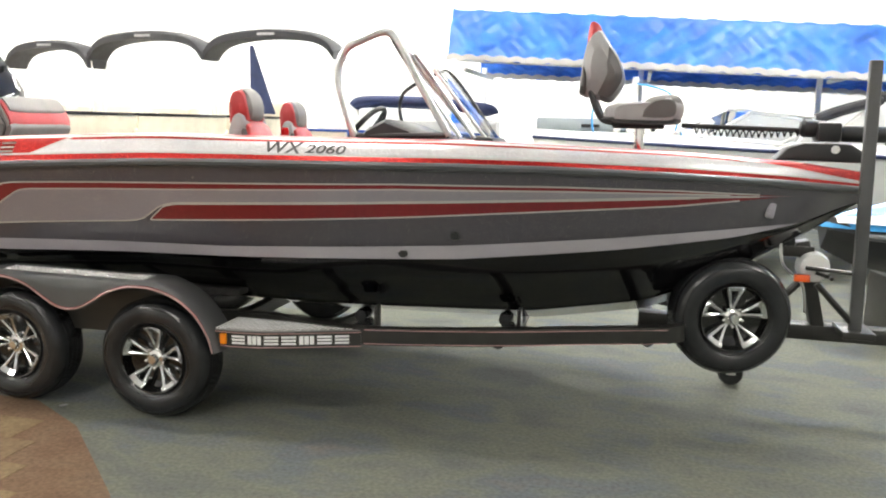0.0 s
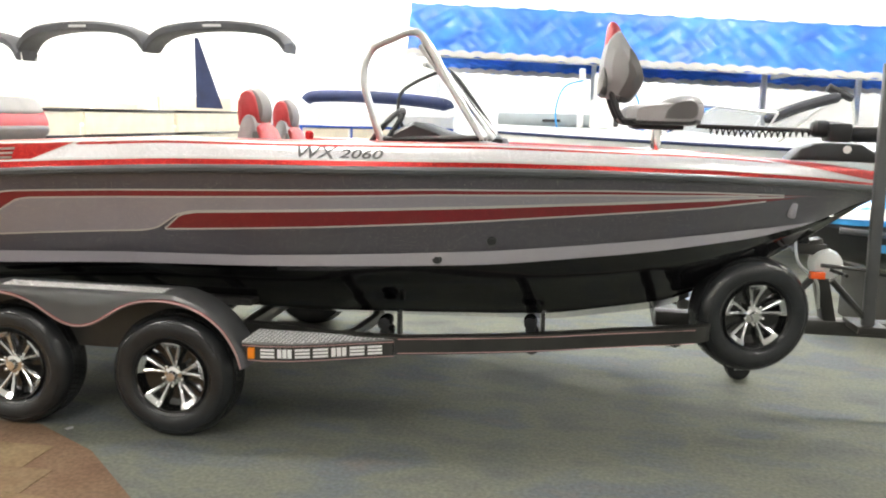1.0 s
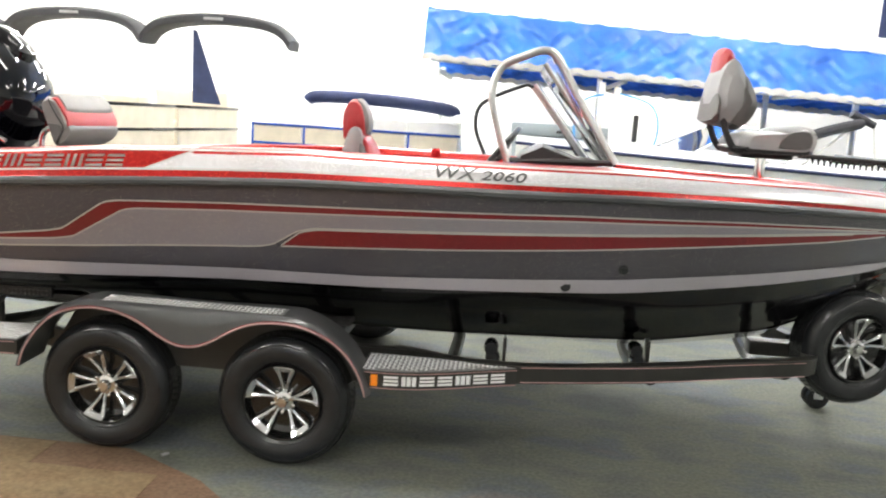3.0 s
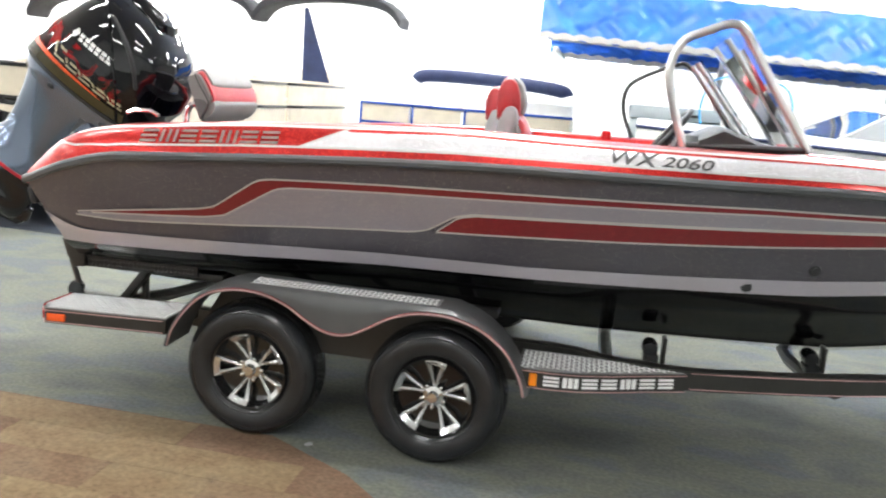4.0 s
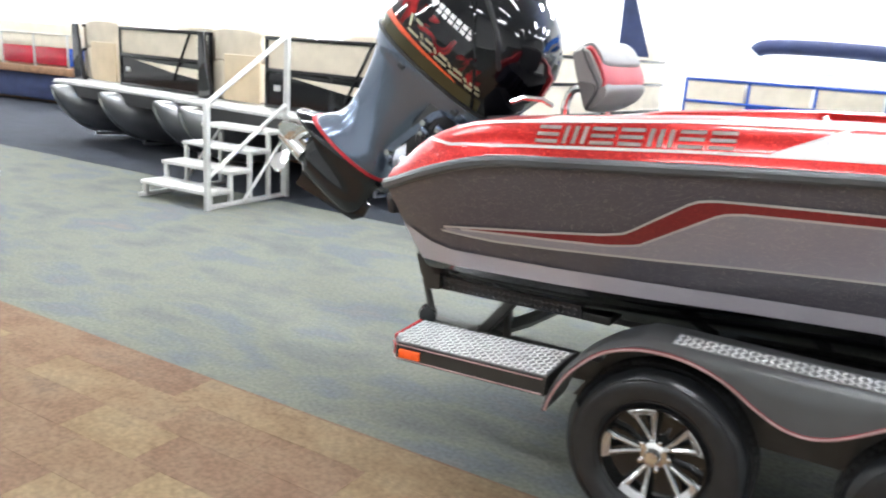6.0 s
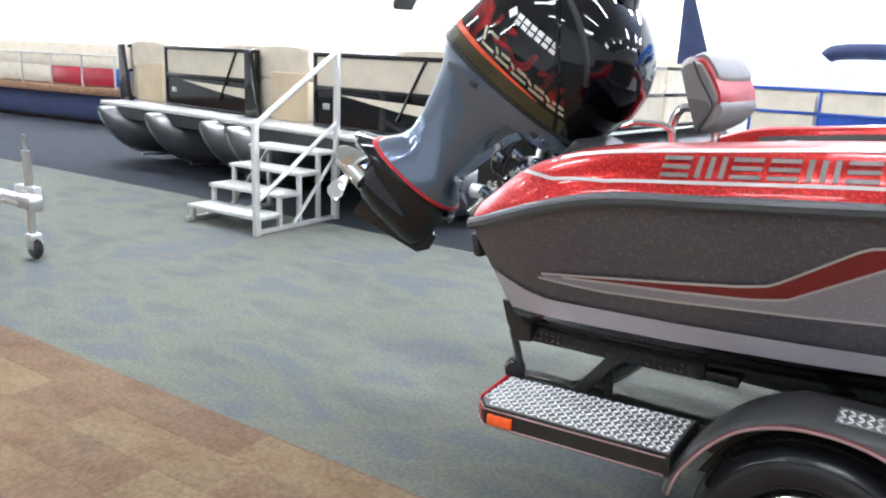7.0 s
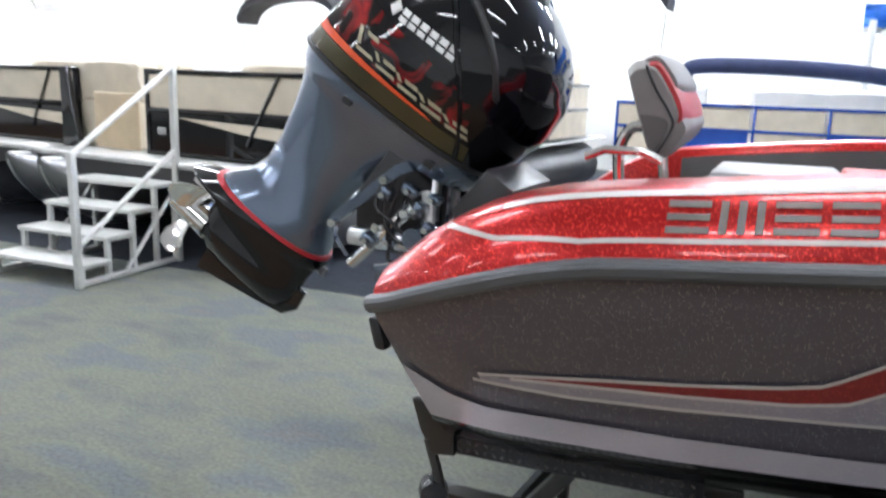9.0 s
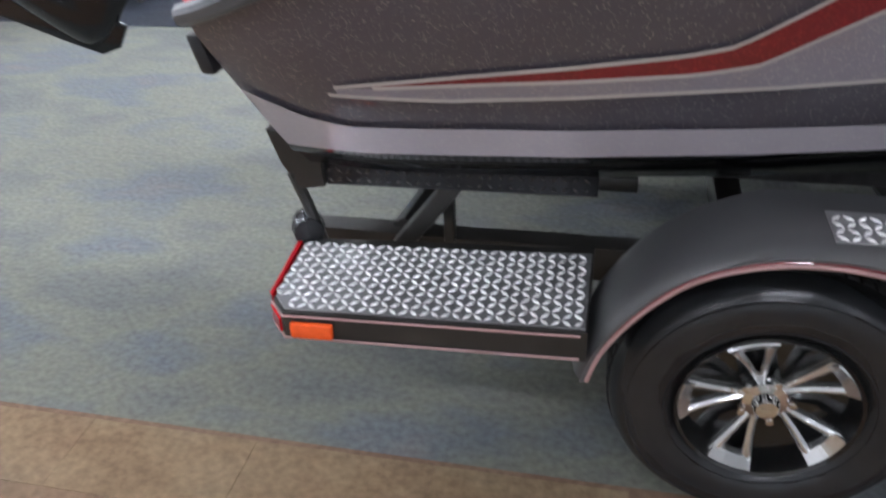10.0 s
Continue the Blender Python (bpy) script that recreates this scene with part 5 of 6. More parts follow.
part("anode", box(B(), (-0.62, -0.03, -0.84), (-0.52, 0.03, -0.79), 0.008), BRIGHT_METAL, ob_motor)
part("trim_tab_bolt", tube(B(), [(0.09, -0.05, -0.74), (0.11, -0.05, -0.74)], 0.02, 10), DARK_PLASTIC, ob_motor)
# clamp bracket, cylinders and hoses between motor and transom
for s in (-1, 1):
    bm = B()
    path = [(0.22, -0.1), (0.19, -0.14), (0.13, -0.31), (0.08, -0.455), (0.1, -0.5), (0.18, -0.53)]
    rings(bm, [[(x - 0.018, s * 0.185, z + 0.006), (x - 0.018, s * 0.215, z + 0.006), (x + 0.018, s * 0.215, z - 0.006), (x + 0.018, s * 0.185, z - 0.006)] for x, z in path])
    part("tilt_arm", bm, MOTOR_GREY, ob_motor, "grey bent tilt bracket arm")
    for x, z in ((0.17, -0.2), (0.09, -0.46), (0.24, -0.36), (0.3, -0.25)):
        part("pivot_nut", tube(B(), [(x, s * 0.19, z), (x, s * 0.235, z)], 0.017, 6), CHROME, ob_motor)
part("swivel_bracket", prism(B(), [(0.08, -0.12), (0.3, -0.14), (0.34, -0.28), (0.27, -0.46), (0.15, -0.5), (0.06, -0.36)], -0.11, 0.11, 0.02), DARK_PLASTIC, ob_motor, "dark swivel bracket")
part("tilt_cylinder", tube(B(), [(0.14, -0.12, -0.5), (0.4, -0.12, -0.34)], 0.035, 14), BRIGHT_METAL, ob_motor, "bright hydraulic cylinder")
for s_ in (-1, 1):
    part("steering_arm", tube(B(), [(0.3, s_ * 0.15, -0.16), (0.46, s_ * 0.2, -0.3), (0.4, s_ * 0.22, -0.42)], 0.018, 8), BRIGHT_METAL, ob_motor)
    part("pivot_boss", tube(B(), [(0.38, s_ * 0.12, -0.3), (0.38, s_ * 0.24, -0.3)], 0.04, 14), MOTOR_GREY, ob_motor)
part("link_plate", prism(B(), [(0.3, -0.5), (0.44, -0.36), (0.5, -0.4), (0.36, -0.56)], -0.2, -0.17, 0.006), MOTOR_GREY, ob_motor)
part("tilt_ram", tube(B(), [(0.22, -0.18, -0.56), (0.3, -0.18, -0.22)], 0.022, 12), CHROME, ob_motor)
for k in range(5):
    part("hose", tube(B(), smooth_line([(0.3 + 0.02 * k, -0.14 + 0.05 * k, -0.1), (0.42 + 0.02 * k, -0.2 + 0.05 * k, -0.26), (0.5, -0.15 + 0.05 * k, -0.4), (0.62, -0.12 + 0.06 * k, -0.3)], 6), 0.012, 8), RUBBER if k % 2 else BRIGHT_METAL, ob_motor)
# hydraulic fittings and thin lines round the tilt bracket
for x, z, up_, ln in ((0.2, -0.24, 0.05, 0.05), (0.27, -0.17, 0.035, 0.06), (0.33, -0.21, 0.06, 0.035), (0.36, -0.14, 0.03, 0.045), (0.24, -0.42, 0.04, 0.06), (0.31, -0.37, 0.035, 0.05), (0.4, -0.24, 0.045, 0.04)):
    fit_ = part("fitting", box(B(), (x - ln / 2, -0.235, z - up_ / 2), (x + ln / 2, -0.18, z + up_ / 2), 0.007), MOTOR_GREY, ob_motor)
    part("fitting_nut", tube(B(), [(x, -0.234, z), (x, -0.256, z)], 0.012, 6), CHROME, fit_)
for k in range(4):
    part("hydraulic_line", tube(B(), smooth_line([(0.16 + 0.03 * k, -0.2, -0.16), (0.2 + 0.03 * k, -0.25 + 0.01 * k, -0.28), (0.3 + 0.02 * k, -0.24, -0.3 - 0.04 * k), (0.48, -0.2, -0.34 + 0.03 * k)], 6), 0.007, 7), RUBBER, ob_motor)
part("clamp_bracket", prism(B(), [(-2.2, 0.9), (-2.06, 0.9), (-2.02, 1.28), (-2.12, 1.34), (-2.24, 1.2)], 0.98, 1.42, 0.015), DARK_PLASTIC, boat, "dark transom clamp bracket")
for x, z in ((0.27, -0.055), (-0.1, -0.055)):
    part("pan_latch", box(B(), (x - 0.018, cowl_y(x, z, 0) - 0.006, z - 0.012), (x + 0.018, cowl_y(x, z, 0) + 0.01, z + 0.012), 0.003), DARK_PLASTIC, ob_motor)
part("jack_plate", box(B(), (-2.1, 0.86, 0.82), (-2.045, 1.54, 1.2), 0.01), DARK_PLASTIC, boat, "black jack plate")

# ---- aluminium boarding steps ----
steps = thing("boarding_steps", "white aluminium four-step boarding stairs with one handrail", "steps", pose(-6.24, 2.6, FLOOR))
for i in range(4):
    z = 0.165 + 0.172 * i
    y = 0.02 + 0.26 * i
    st = part("tread", box(B(), (-0.47, y, z - 0.035), (0.47, y + 0.3, z), 0.006), ALUMINIUM, steps, "flat white tread")
    for s in (-1, 1):
        part("post", box(B(), (s * 0.44 - 0.02, y + 0.02, 0.0), (s * 0.44 + 0.02, y + 0.06, z - 0.036), 0.004), ALUMINIUM, steps)
        if i > 0:
            part("side_bar", box(B(), (s * 0.44 - 0.015, y - 0.2, z - 0.22), (s * 0.44 + 0.015, y + 0.02, z - 0.19), 0.003), ALUMINIUM, steps)
for s in (-1, 1):
    part("floor_bar", box(B(), (s * 0.45 - 0.022, 0.0, 0.0), (s * 0.45 + 0.022, 1.1, 0.04), 0.004), ALUMINIUM, steps)
    part("post", box(B(), (s * 0.45 - 0.022, 1.04, 0.04), (s * 0.45 + 0.022, 1.085, 0.66), 0.004), ALUMINIUM, steps)
    part("brace", tube(B(), [(s * 0.45, 0.5, 0.04), (s * 0.45, 1.05, 0.6)], 0.018, 6), ALUMINIUM, steps)
hr = part("handrail", tube(B(), [(0.48, 0.0, 0.98), (0.48, 1.05, 1.62)], 0.025, 10), ALUMINIUM, steps, "white sloping handrail")
part("rail_post", box(B(), (0.455, -0.025, 0.0), (0.505, 0.025, 1.0), 0.005), ALUMINIUM, hr)
part("rail_post", box(B(), (0.455, 1.035, 0.0), (0.505, 1.085, 1.65), 0.005), ALUMINIUM, hr)
part("mid_rail", tube(B(), [(0.48, 0.0, 0.3), (0.48, 1.05, 0.95)], 0.022, 10), ALUMINIUM, hr)


# ---- pontoon boats ----
def fence(parent, u0, u1, v, z0, z1, frame_mat, lower, wedge=True):
    w = u1 - u0
    fp = part("fence_panel", box(B(), (u0 + 0.02, v - 0.01, z0 + 0.02), (u1 - 0.02, v + 0.01, z0 + (z1 - z0) * 0.52)), lower, parent, "glossy coloured fence panel")
    part("upper_panel", box(B(), (u0 + 0.02, v - 0.008, z0 + (z1 - z0) * 0.52), (u1 - 0.02, v + 0.008, z1 - 0.02)), CREAM, fp, "cream upper panel")
    for a, b in (((u0, v - 0.025, z0), (u0 + 0.04, v + 0.025, z1)), ((u1 - 0.04, v - 0.025, z0), (u1, v + 0.025, z1)), ((u0, v - 0.026, z1 - 0.04), (u1, v + 0.026, z1)),
                 ((u0, v - 0.026, z0), (u1, v + 0.026, z0 + 0.04)), ((u0, v - 0.024, z0 + (z1 - z0) * 0.52 - 0.02), (u1, v + 0.024, z0 + (z1 - z0) * 0.52 + 0.03))):
        part("fence_rail", box(B(), a, b, 0.008), frame_mat, fp)
    if wedge:
        q = [(u0 + 0.2 * w, z0 + (z1 - z0) * 0.46), (u0 + 0.95 * w, z0 + (z1 - z0) * 0.4), (u0 + 0.95 * w, z0 + (z1 - z0) * 0.24), (u0 + 0.6 * w, z0 + (z1 - z0) * 0.32)]
        part("wedge", prism(B(), q, v - 0.016, v - 0.011), CREAM, fp, "cream wedge on the panel")
        part("badge", box(B(), (u0 + 0.12, v - 0.02, z0 + (z1 - z0) * 0.25), (u0 + 0.2, v - 0.011, z0 + (z1 - z0) * 0.33), 0.003), BRIGHT_METAL, fp)
        part("strut", tube(B(), [(u0 + 0.62 * w, v - 0.02, z0 + (z1 - z0) * 0.2), (u0 + 0.8 * w, v - 0.02, z1 - 0.02)], 0.014, 6), frame_mat, fp)


def log_ring(u, v, r, n=18):
    return [(u + r * math.cos(2 * math.pi * k / n), v, 0.73 - r + r * math.sin(2 * math.pi * k / n)) for k in range(n)]


NOSE = [(-0.22, 0.03), (-0.18, 0.08), (-0.1, 0.14), (0.02, 0.2), (0.18, 0.255), (0.4, 0.295), (0.7, 0.32)]


def pontoon(label, m, deck_mat, skirt, frame_mat, lower, length=7.2, logs=(-0.98, 0.0, 0.98), group="pontoon boats", gate=True):
    t = thing("pontoon_boat", label, "boat", m, group)
    part("deck", box(B(), (-1.3, 0.0, 0.752), (1.3, length, 0.785), 0.01), deck_mat, t)
    part("deck_edge", box(B(), (-1.31, -0.012, 0.74), (1.31, -0.001, 0.75), 0.003), BRIGHT_METAL, t, "bright deck edge trim")
    part("skirt", box(B(), (-1.28, 0.012, 0.6), (1.28, 0.04, 0.75)), skirt, t)
    for u in logs:
        lg = part("float_tube", rings(B(), [log_ring(u, v, r) for v, r in NOSE + [(length - 0.3, 0.325)]]), GREY_TUBE, t, "satin aluminium float tube with a pointed nose")
        part("keel_strip", tube(B(), smooth_line([(u, v, 0.73 - 2 * r - 0.004) for v, r in NOSE + [(4.0, 0.325)]], 3), 0.016, 6), BRIGHT_METAL, lg)
        # White block for light on the nose's top; the tube has no such part.
        part("nose_cap", box(B(), (u - 0.06, -0.2, 0.66), (u + 0.06, 0.0, 0.735), 0.03), WHITE_GEL, lg)
    for v in (1.6, 5.6):
        part("stand", box(B(), (-1.2, v, 0.0), (1.2, v + 0.14, 0.082), 0.008), WOOD, t)
    z0, z1 = 0.79, 1.5
    if gate:
        part("gate_post", prism(B(), [(-1.28, z0), (-1.06, z0), (-1.13, z0 + 0.25), (-1.2, z1), (-1.28, z1)], 0.28, 0.34, 0.012), COWL_BLACK, t, "glossy black slanting corner panel")
        part("gate", box(B(), (-0.9, 0.3, z0 + 0.02), (-0.4, 0.33, z0 + 0.5), 0.01), TAN, t, "tan gate panel")
        fence(t, -0.32, 1.28, 0.32, z0, z1, frame_mat, lower)
    else:
        fence(t, -1.28, -0.02, 0.32, z0, z1, frame_mat, lower, False)
        fence(t, 0.04, 1.28, 0.32, z0, z1, frame_mat, BLUE_PAINT, False)
    for k in range(3):
        v0 = 0.45 + k * 2.0
        for s in (-1, 1):
            fp = part("side_fence", box(B(), (s * 1.27 - 0.012, v0, z0 + 0.03), (s * 1.27 + 0.012, v0 + 1.9, z1 - 0.03)), CREAM, t, "side fence panel")
            for zz in (z0, z0 + 0.36, z1 - 0.04):
                part("fence_rail", box(B(), (s * 1.27 - 0.022, v0 - 0.02, zz), (s * 1.27 + 0.022, v0 + 1.92, zz + 0.04), 0.006), frame_mat, fp)
    for u in (-0.9, 0.85):
        lo_ = part("lounge", box(B(), (u - 0.36, 0.45, 0.79), (u + 0.36, 2.2, 1.22), 0.06), CREAM, t, "cream vinyl lounge")
        part("lounge_back", cushion(B(), [(-0.34, 1.2), (0.34, 1.2), (0.36, 1.42), (0.3, 1.56), (-0.3, 1.56), (-0.36, 1.42)], 0.45, 0.72), CREAM, lo_).location = (u, 0.0, 0.0)
        part("lounge_side", cushion(B(), [(-0.34, 1.15), (0.34, 1.15), (0.36, 1.5), (0.3, 1.6), (-0.3, 1.6), (-0.36, 1.5)], 3.6, 3.9), CREAM, lo_).location = (u, 0.0, 0.0)
    part("console", box(B(), (0.2, 4.0, 0.79), (1.0, 4.5, 1.7), 0.06), WHITE_GEL, t)
    part("bench", box(B(), (-1.15, 5.2, 0.79), (1.15, 6.6, 1.25), 0.08), CREAM, t, "cream stern bench")
    part("bench_back", box(B(), (-1.15, 6.3, 1.2), (1.15, 6.6, 1.75), 0.08), CREAM, t)
    return t


def bimini(label, m, canvas, half=1.38, rise=0.36, depth=0.5, drop_to=1.75):
    t = thing("bimini_top", label, "canopy", m, "bimini tops")
    n = 22
    prof = []
    for k in range(n + 1):
        u = -1 + 2 * k / n
        drop = rise * (0.45 * abs(u) ** 2 + 0.55 * abs(u) ** 9)
        prof.append((u * half, -drop))
    bm = B()
    loops = []
    for v, dz, th in ((0.0, -0.03, 0.1), (0.03, 0.0, 0.14), (depth * 0.5, 0.03, 0.17), (depth, 0.0, 0.13)):
        loops.append([(x, v, z + dz) for x, z in prof] + [(x * 0.985, v, z + dz - th) for x, z in reversed(prof)])
    rings(bm, loops)
    part("canvas", bm, canvas, t, "taut arched canvas")
    for sx in (0, -1):
        for v in (0.06, depth - 0.06):
            part("pole", tube(B(), [(prof[sx][0] * 0.975, v, prof[sx][1] - 0.15), (prof[sx][0] * 0.9, depth * 0.5, -drop_to)], 0.012, 8), ALUMINIUM, t, "thin white pole")
    part("label_bar", box(B(), (-0.16, -0.012, -0.1), (0.16, 0.002, -0.06), 0.002), VINYL_PALE, t, "pale bar of lettering")
    return t


TURN = -7.3
WIDE = Matrix.Diagonal((1.24, 1, 1.07, 1))
pontoon("black and cream pontoon boat on low timber stands", pose(-6.07, 3.7, FLOOR, 0, 0, TURN) @ WIDE, WHITE_GEL, DARK_PLASTIC, COWL_BLACK, COWL_BLACK, logs=(-0.98, 0.98))
pontoon("black and cream pontoon boat with three float tubes", pose(-9.13, 4.2, FLOOR, 0, 0, TURN) @ WIDE, WHITE_GEL, DARK_PLASTIC, COWL_BLACK, COWL_BLACK)
rb = thing("pontoon_boat", "red, blue and cream pontoon boat with a timber deck", "boat", pose(-12.75, 7.3, FLOOR, 0, 0, 4) @ Matrix.Diagonal((1, 1, 0.8, 1)), "pontoon boats")
part("deck", box(B(), (-7.0, 0.0, 0.74), (0.0, 2.5, 0.92), 0.015), WOOD, rb, "brown timber deck")
# Blue hull in navy: the deck's shade is put into its colour.
part("skirt", box(B(), (-6.9, 0.08, 0.1), (-0.1, 2.4, 0.74), 0.05), NAVY_CANVAS, rb, "blue hull darkened for the shade under the deck")
for y in (0.4, 1.9):
    part("runner", box(B(), (-6.8, y, 0.0), (-0.2, y + 0.14, 0.12)), WOOD, rb)
for k in range(7):
    u0 = -1.85 - k * 0.98
    fp = part("fence_panel", box(B(), (u0 + 0.04, 0.1, 0.97), (u0 + 0.95, 0.13, 1.4), 0.01), (BLUE_PAINT, RED_PAINT, RED_PAINT, CREAM, CREAM, RED_PAINT, BLUE_PAINT)[k], rb, "coloured fence panel")
    part("upper_panel", box(B(), (u0 + 0.04, 0.1, 1.41), (u0 + 0.95, 0.13, 1.68), 0.01), CREAM, fp)
    for a, b in (((u0, 0.08, 0.92), (u0 + 0.03, 0.15, 1.72)), ((u0, 0.08, 1.69), (u0 + 0.98, 0.15, 1.72))):
        part("fence_rail", box(B(), a, b, 0.012), ALUMINIUM, fp)
part("seat_back", box(B(), (-6.5, 0.5, 0.92), (-0.6, 0.9, 2.0), 0.08), CREAM, rb, "long cream seat back")
bimini("black canvas bimini top with aluminium bows", pose(-3.81, 8.95, 3.06, 0, 0, -3), BLACK_CANVAS, 1.25)
bimini("black canvas bimini top with aluminium bows", pose(-6.24, 9.05, 3.05, 0, 0, -3), BLACK_CANVAS, 1.2)
bimini("black canvas bimini top with aluminium bows", pose(-8.38, 9.15, 2.9, 0, 0, -5), BLACK_CANVAS, 0.98)
bimini("pale grey canvas bimini top with aluminium bows", pose(-16.2, 10.4, 3.2, 0, 0, -10), WHITE_CANVAS, 1.35, drop_to=3.17)
bimini("pale grey canvas bimini top with aluminium bows", pose(-19.4, 9.2, 3.3, 0, 0, -12), WHITE_CANVAS, 1.35, drop_to=3.27)
solid("side_curtain", prism(B(), [(-4.24, 2.82), (-4.18, 2.81), (-3.77, 1.65), (-4.24, 1.66)], 9.2, 9.225), NAVY_CANVAS, "navy canvas side curtain hanging from a bimini", "curtain")

# pontoon with blue rails and a rolled navy top
blue = thing("pontoon_boat", "white pontoon boat with blue rails and rolled navy top", "boat", pose(-1.35, 8.6, FLOOR), "pontoon boats")
part("deck", box(B(), (-1.75, 0.0, 0.7), (1.55, 4.6, 0.78), 0.015), WHITE_GEL, blue)
for u in (-1.2, 1.0):
    part("float_tube", rings(B(), [log_ring(u, v, r) for v, r in ((0.05, 0.03), (0.12, 0.09), (0.3, 0.16), (0.6, 0.23), (0.95, 0.285), (1.4, 0.31), (4.4, 0.31))]), GREY_TUBE, blue, "satin aluminium float tube")
for k in range(4):
    u0 = -1.72 + k * 0.82
    fp = part("fence_panel", box(B(), (u0 + 0.02, 0.1, 0.8), (u0 + 0.78, 0.115, 1.1)), BLUE_PAINT if k % 2 else CREAM, blue, "low fence panel")
    part("upper_panel", box(B(), (u0 + 0.02, 0.104, 1.12), (u0 + 0.78, 0.116, 1.38)), CREAM, fp)
    for a, b in (((u0, 0.085, 0.79), (u0 + 0.035, 0.13, 1.42)), ((u0, 0.084, 1.38), (u0 + 0.82, 0.131, 1.42)), ((u0, 0.084, 1.09), (u0 + 0.82, 0.131, 1.13)), ((u0, 0.084, 0.79), (u0 + 0.82, 0.131, 0.83))):
        part("fence_rail", box(B(), a, b, 0.006), BLUE_PAINT, fp)
for u in (-1.1, 0.3, 1.1):
    part("lounge_back", cushion(B(), [(-0.42, 0.8), (0.42, 0.8), (0.44, 1.5), (0.36, 1.62), (-0.36, 1.62), (-0.44, 1.5)], 0.3, 0.6), WHITE_GEL, blue, "white vinyl seat back").location = (u, 0, 0)
roll = thing("rolled_canopy", "rolled navy canvas top strapped on aluminium arms", "canopy", pose(-1.13, 9.15, 0))
part("roll", tube(B(), smooth_line([(-1.17, 0, 1.8), (-1.05, 0, 1.88), (-0.5, 0, 1.9), (0.4, 0, 1.87), (1.1, 0, 1.8), (1.2, 0, 1.72)], 6), [0.05] + [0.1] * 29 + [0.04], 12), NAVY_CANVAS, roll)
for u in (-1.1, 1.15):
    part("arm", tube(B(), [(u, 0, 1.78), (u * 1.02, 0.1, 0.79)], 0.016, 8), BRIGHT_METAL, roll)
part("table", box(B(), (-0.35, 0.9, 1.35), (0.25, 1.3, 1.42), 0.02), TAN, blue, "tan table top")

# ---- blue canopy on posts ----
canopy = thing("boat_lift_canopy", "wrinkled blue tarpaulin canopy with scalloped white edge on posts", "canopy")


def tarp(x0, x1, yt, yb, ztop, zbot, seed, wr=0.05):
    bm = B()
    nx, nz = 420, 28
    rows = []
    for j in range(nz + 1):
        v = j / nz
        row = []
        for i in range(nx + 1):
            x = x0 + (x1 - x0) * i / nx
            zt, zb = ztop(x), zbot(x)
            w = noise.noise(Vector((x * 2.6 + v * 3.0, v * 1.3, seed))) + 0.5 * noise.noise(Vector((x * 7.0 - v * 4.5, v * 2.5, seed + 5))) + 1.1 * (0.5 - abs(noise.noise(Vector((x * 3.2 + v * 3.0, v * 1.2 - x * 0.5, seed + 9))))) + 0.18 * abs(noise.noise(Vector((x * 8 - v * 5, v * 2.0 + x, seed + 12))))
            row.append((x, yt + (yb - yt) * v + wr * w * min(1, 3 * v + 0.2), zt + (zb - zt) * v + (0.02 * math.sin(x * 16) if j == nz else 0)))
        rows.append(row)
    return rings(bm, rows, False, False)


zt1 = lambda x: 3.17 - 0.046 * (x + 0.3)
zb1 = lambda x: 2.47 - 0.04 * (x + 0.3)
for nm, args, lab in (("canopy_side", (-0.3, 9.0, 7.75, 7.45, zt1, zb1, 1.0, 0.06), "wrinkled blue tarpaulin side"), ("back_valance", (-0.3, 9.0, 9.9, 9.85, lambda x: 2.7 - 0.04 * x, lambda x: 2.36 - 0.035 * x, 4.0, 0.05), "blue inner valance"),
                      ("canopy_roof", (-0.3, 9.0, 9.9, 7.75, lambda x: 3.2 - 0.046 * (x + 0.3), lambda x: 3.17 - 0.046 * (x + 0.3), 7.0, 0.0), "blue canopy roof")):
    sh = part(nm, tarp(*args), BLUE_TARP, canopy, lab)
    so = sh.modifiers.new("thickness", "SOLIDIFY")
    so.thickness = 0.006
for nm, y, zb in (("scallop_trim", 7.44, zb1), ("scallop_trim", 9.84, lambda x: 2.36 - 0.035 * x)):
    pts = [(-0.3 + 9.3 * k / 400, y - 0.01, zb(-0.3 + 9.3 * k / 400) - 0.005 + 0.03 * abs(math.sin(k * 0.33))) for k in range(401)]
    bm = B()
    rings(bm, [[(x, yy - 0.012, z + 0.045), (x, yy - 0.016, z - 0.03), (x, yy + 0.008, z - 0.03), (x, yy + 0.008, z + 0.045)] for x, yy, z in pts])
    part(nm, bm, WHITE_CANVAS, canopy, "scalloped white edge")
for x in (-0.2, 2.35, 5.0, 6.4):
    part("post", box(B(), (x - 0.04, 9.7, 0.022), (x + 0.04, 9.78, 2.5), 0.008), WHITE_GEL, canopy)
    part("post", box(B(), (x + 0.1, 7.62, 2.3), (x + 0.15, 9.78, 2.36), 0.008), ALUMINIUM, canopy)
part("rail", box(B(), (-0.3, 7.6, 2.46 - 0.04), (9.0, 7.66, 2.5 - 0.04), 0.006), ALUMINIUM, canopy).matrix_basis = pose(0, 0, 0.012, 0, 2.29, 0)

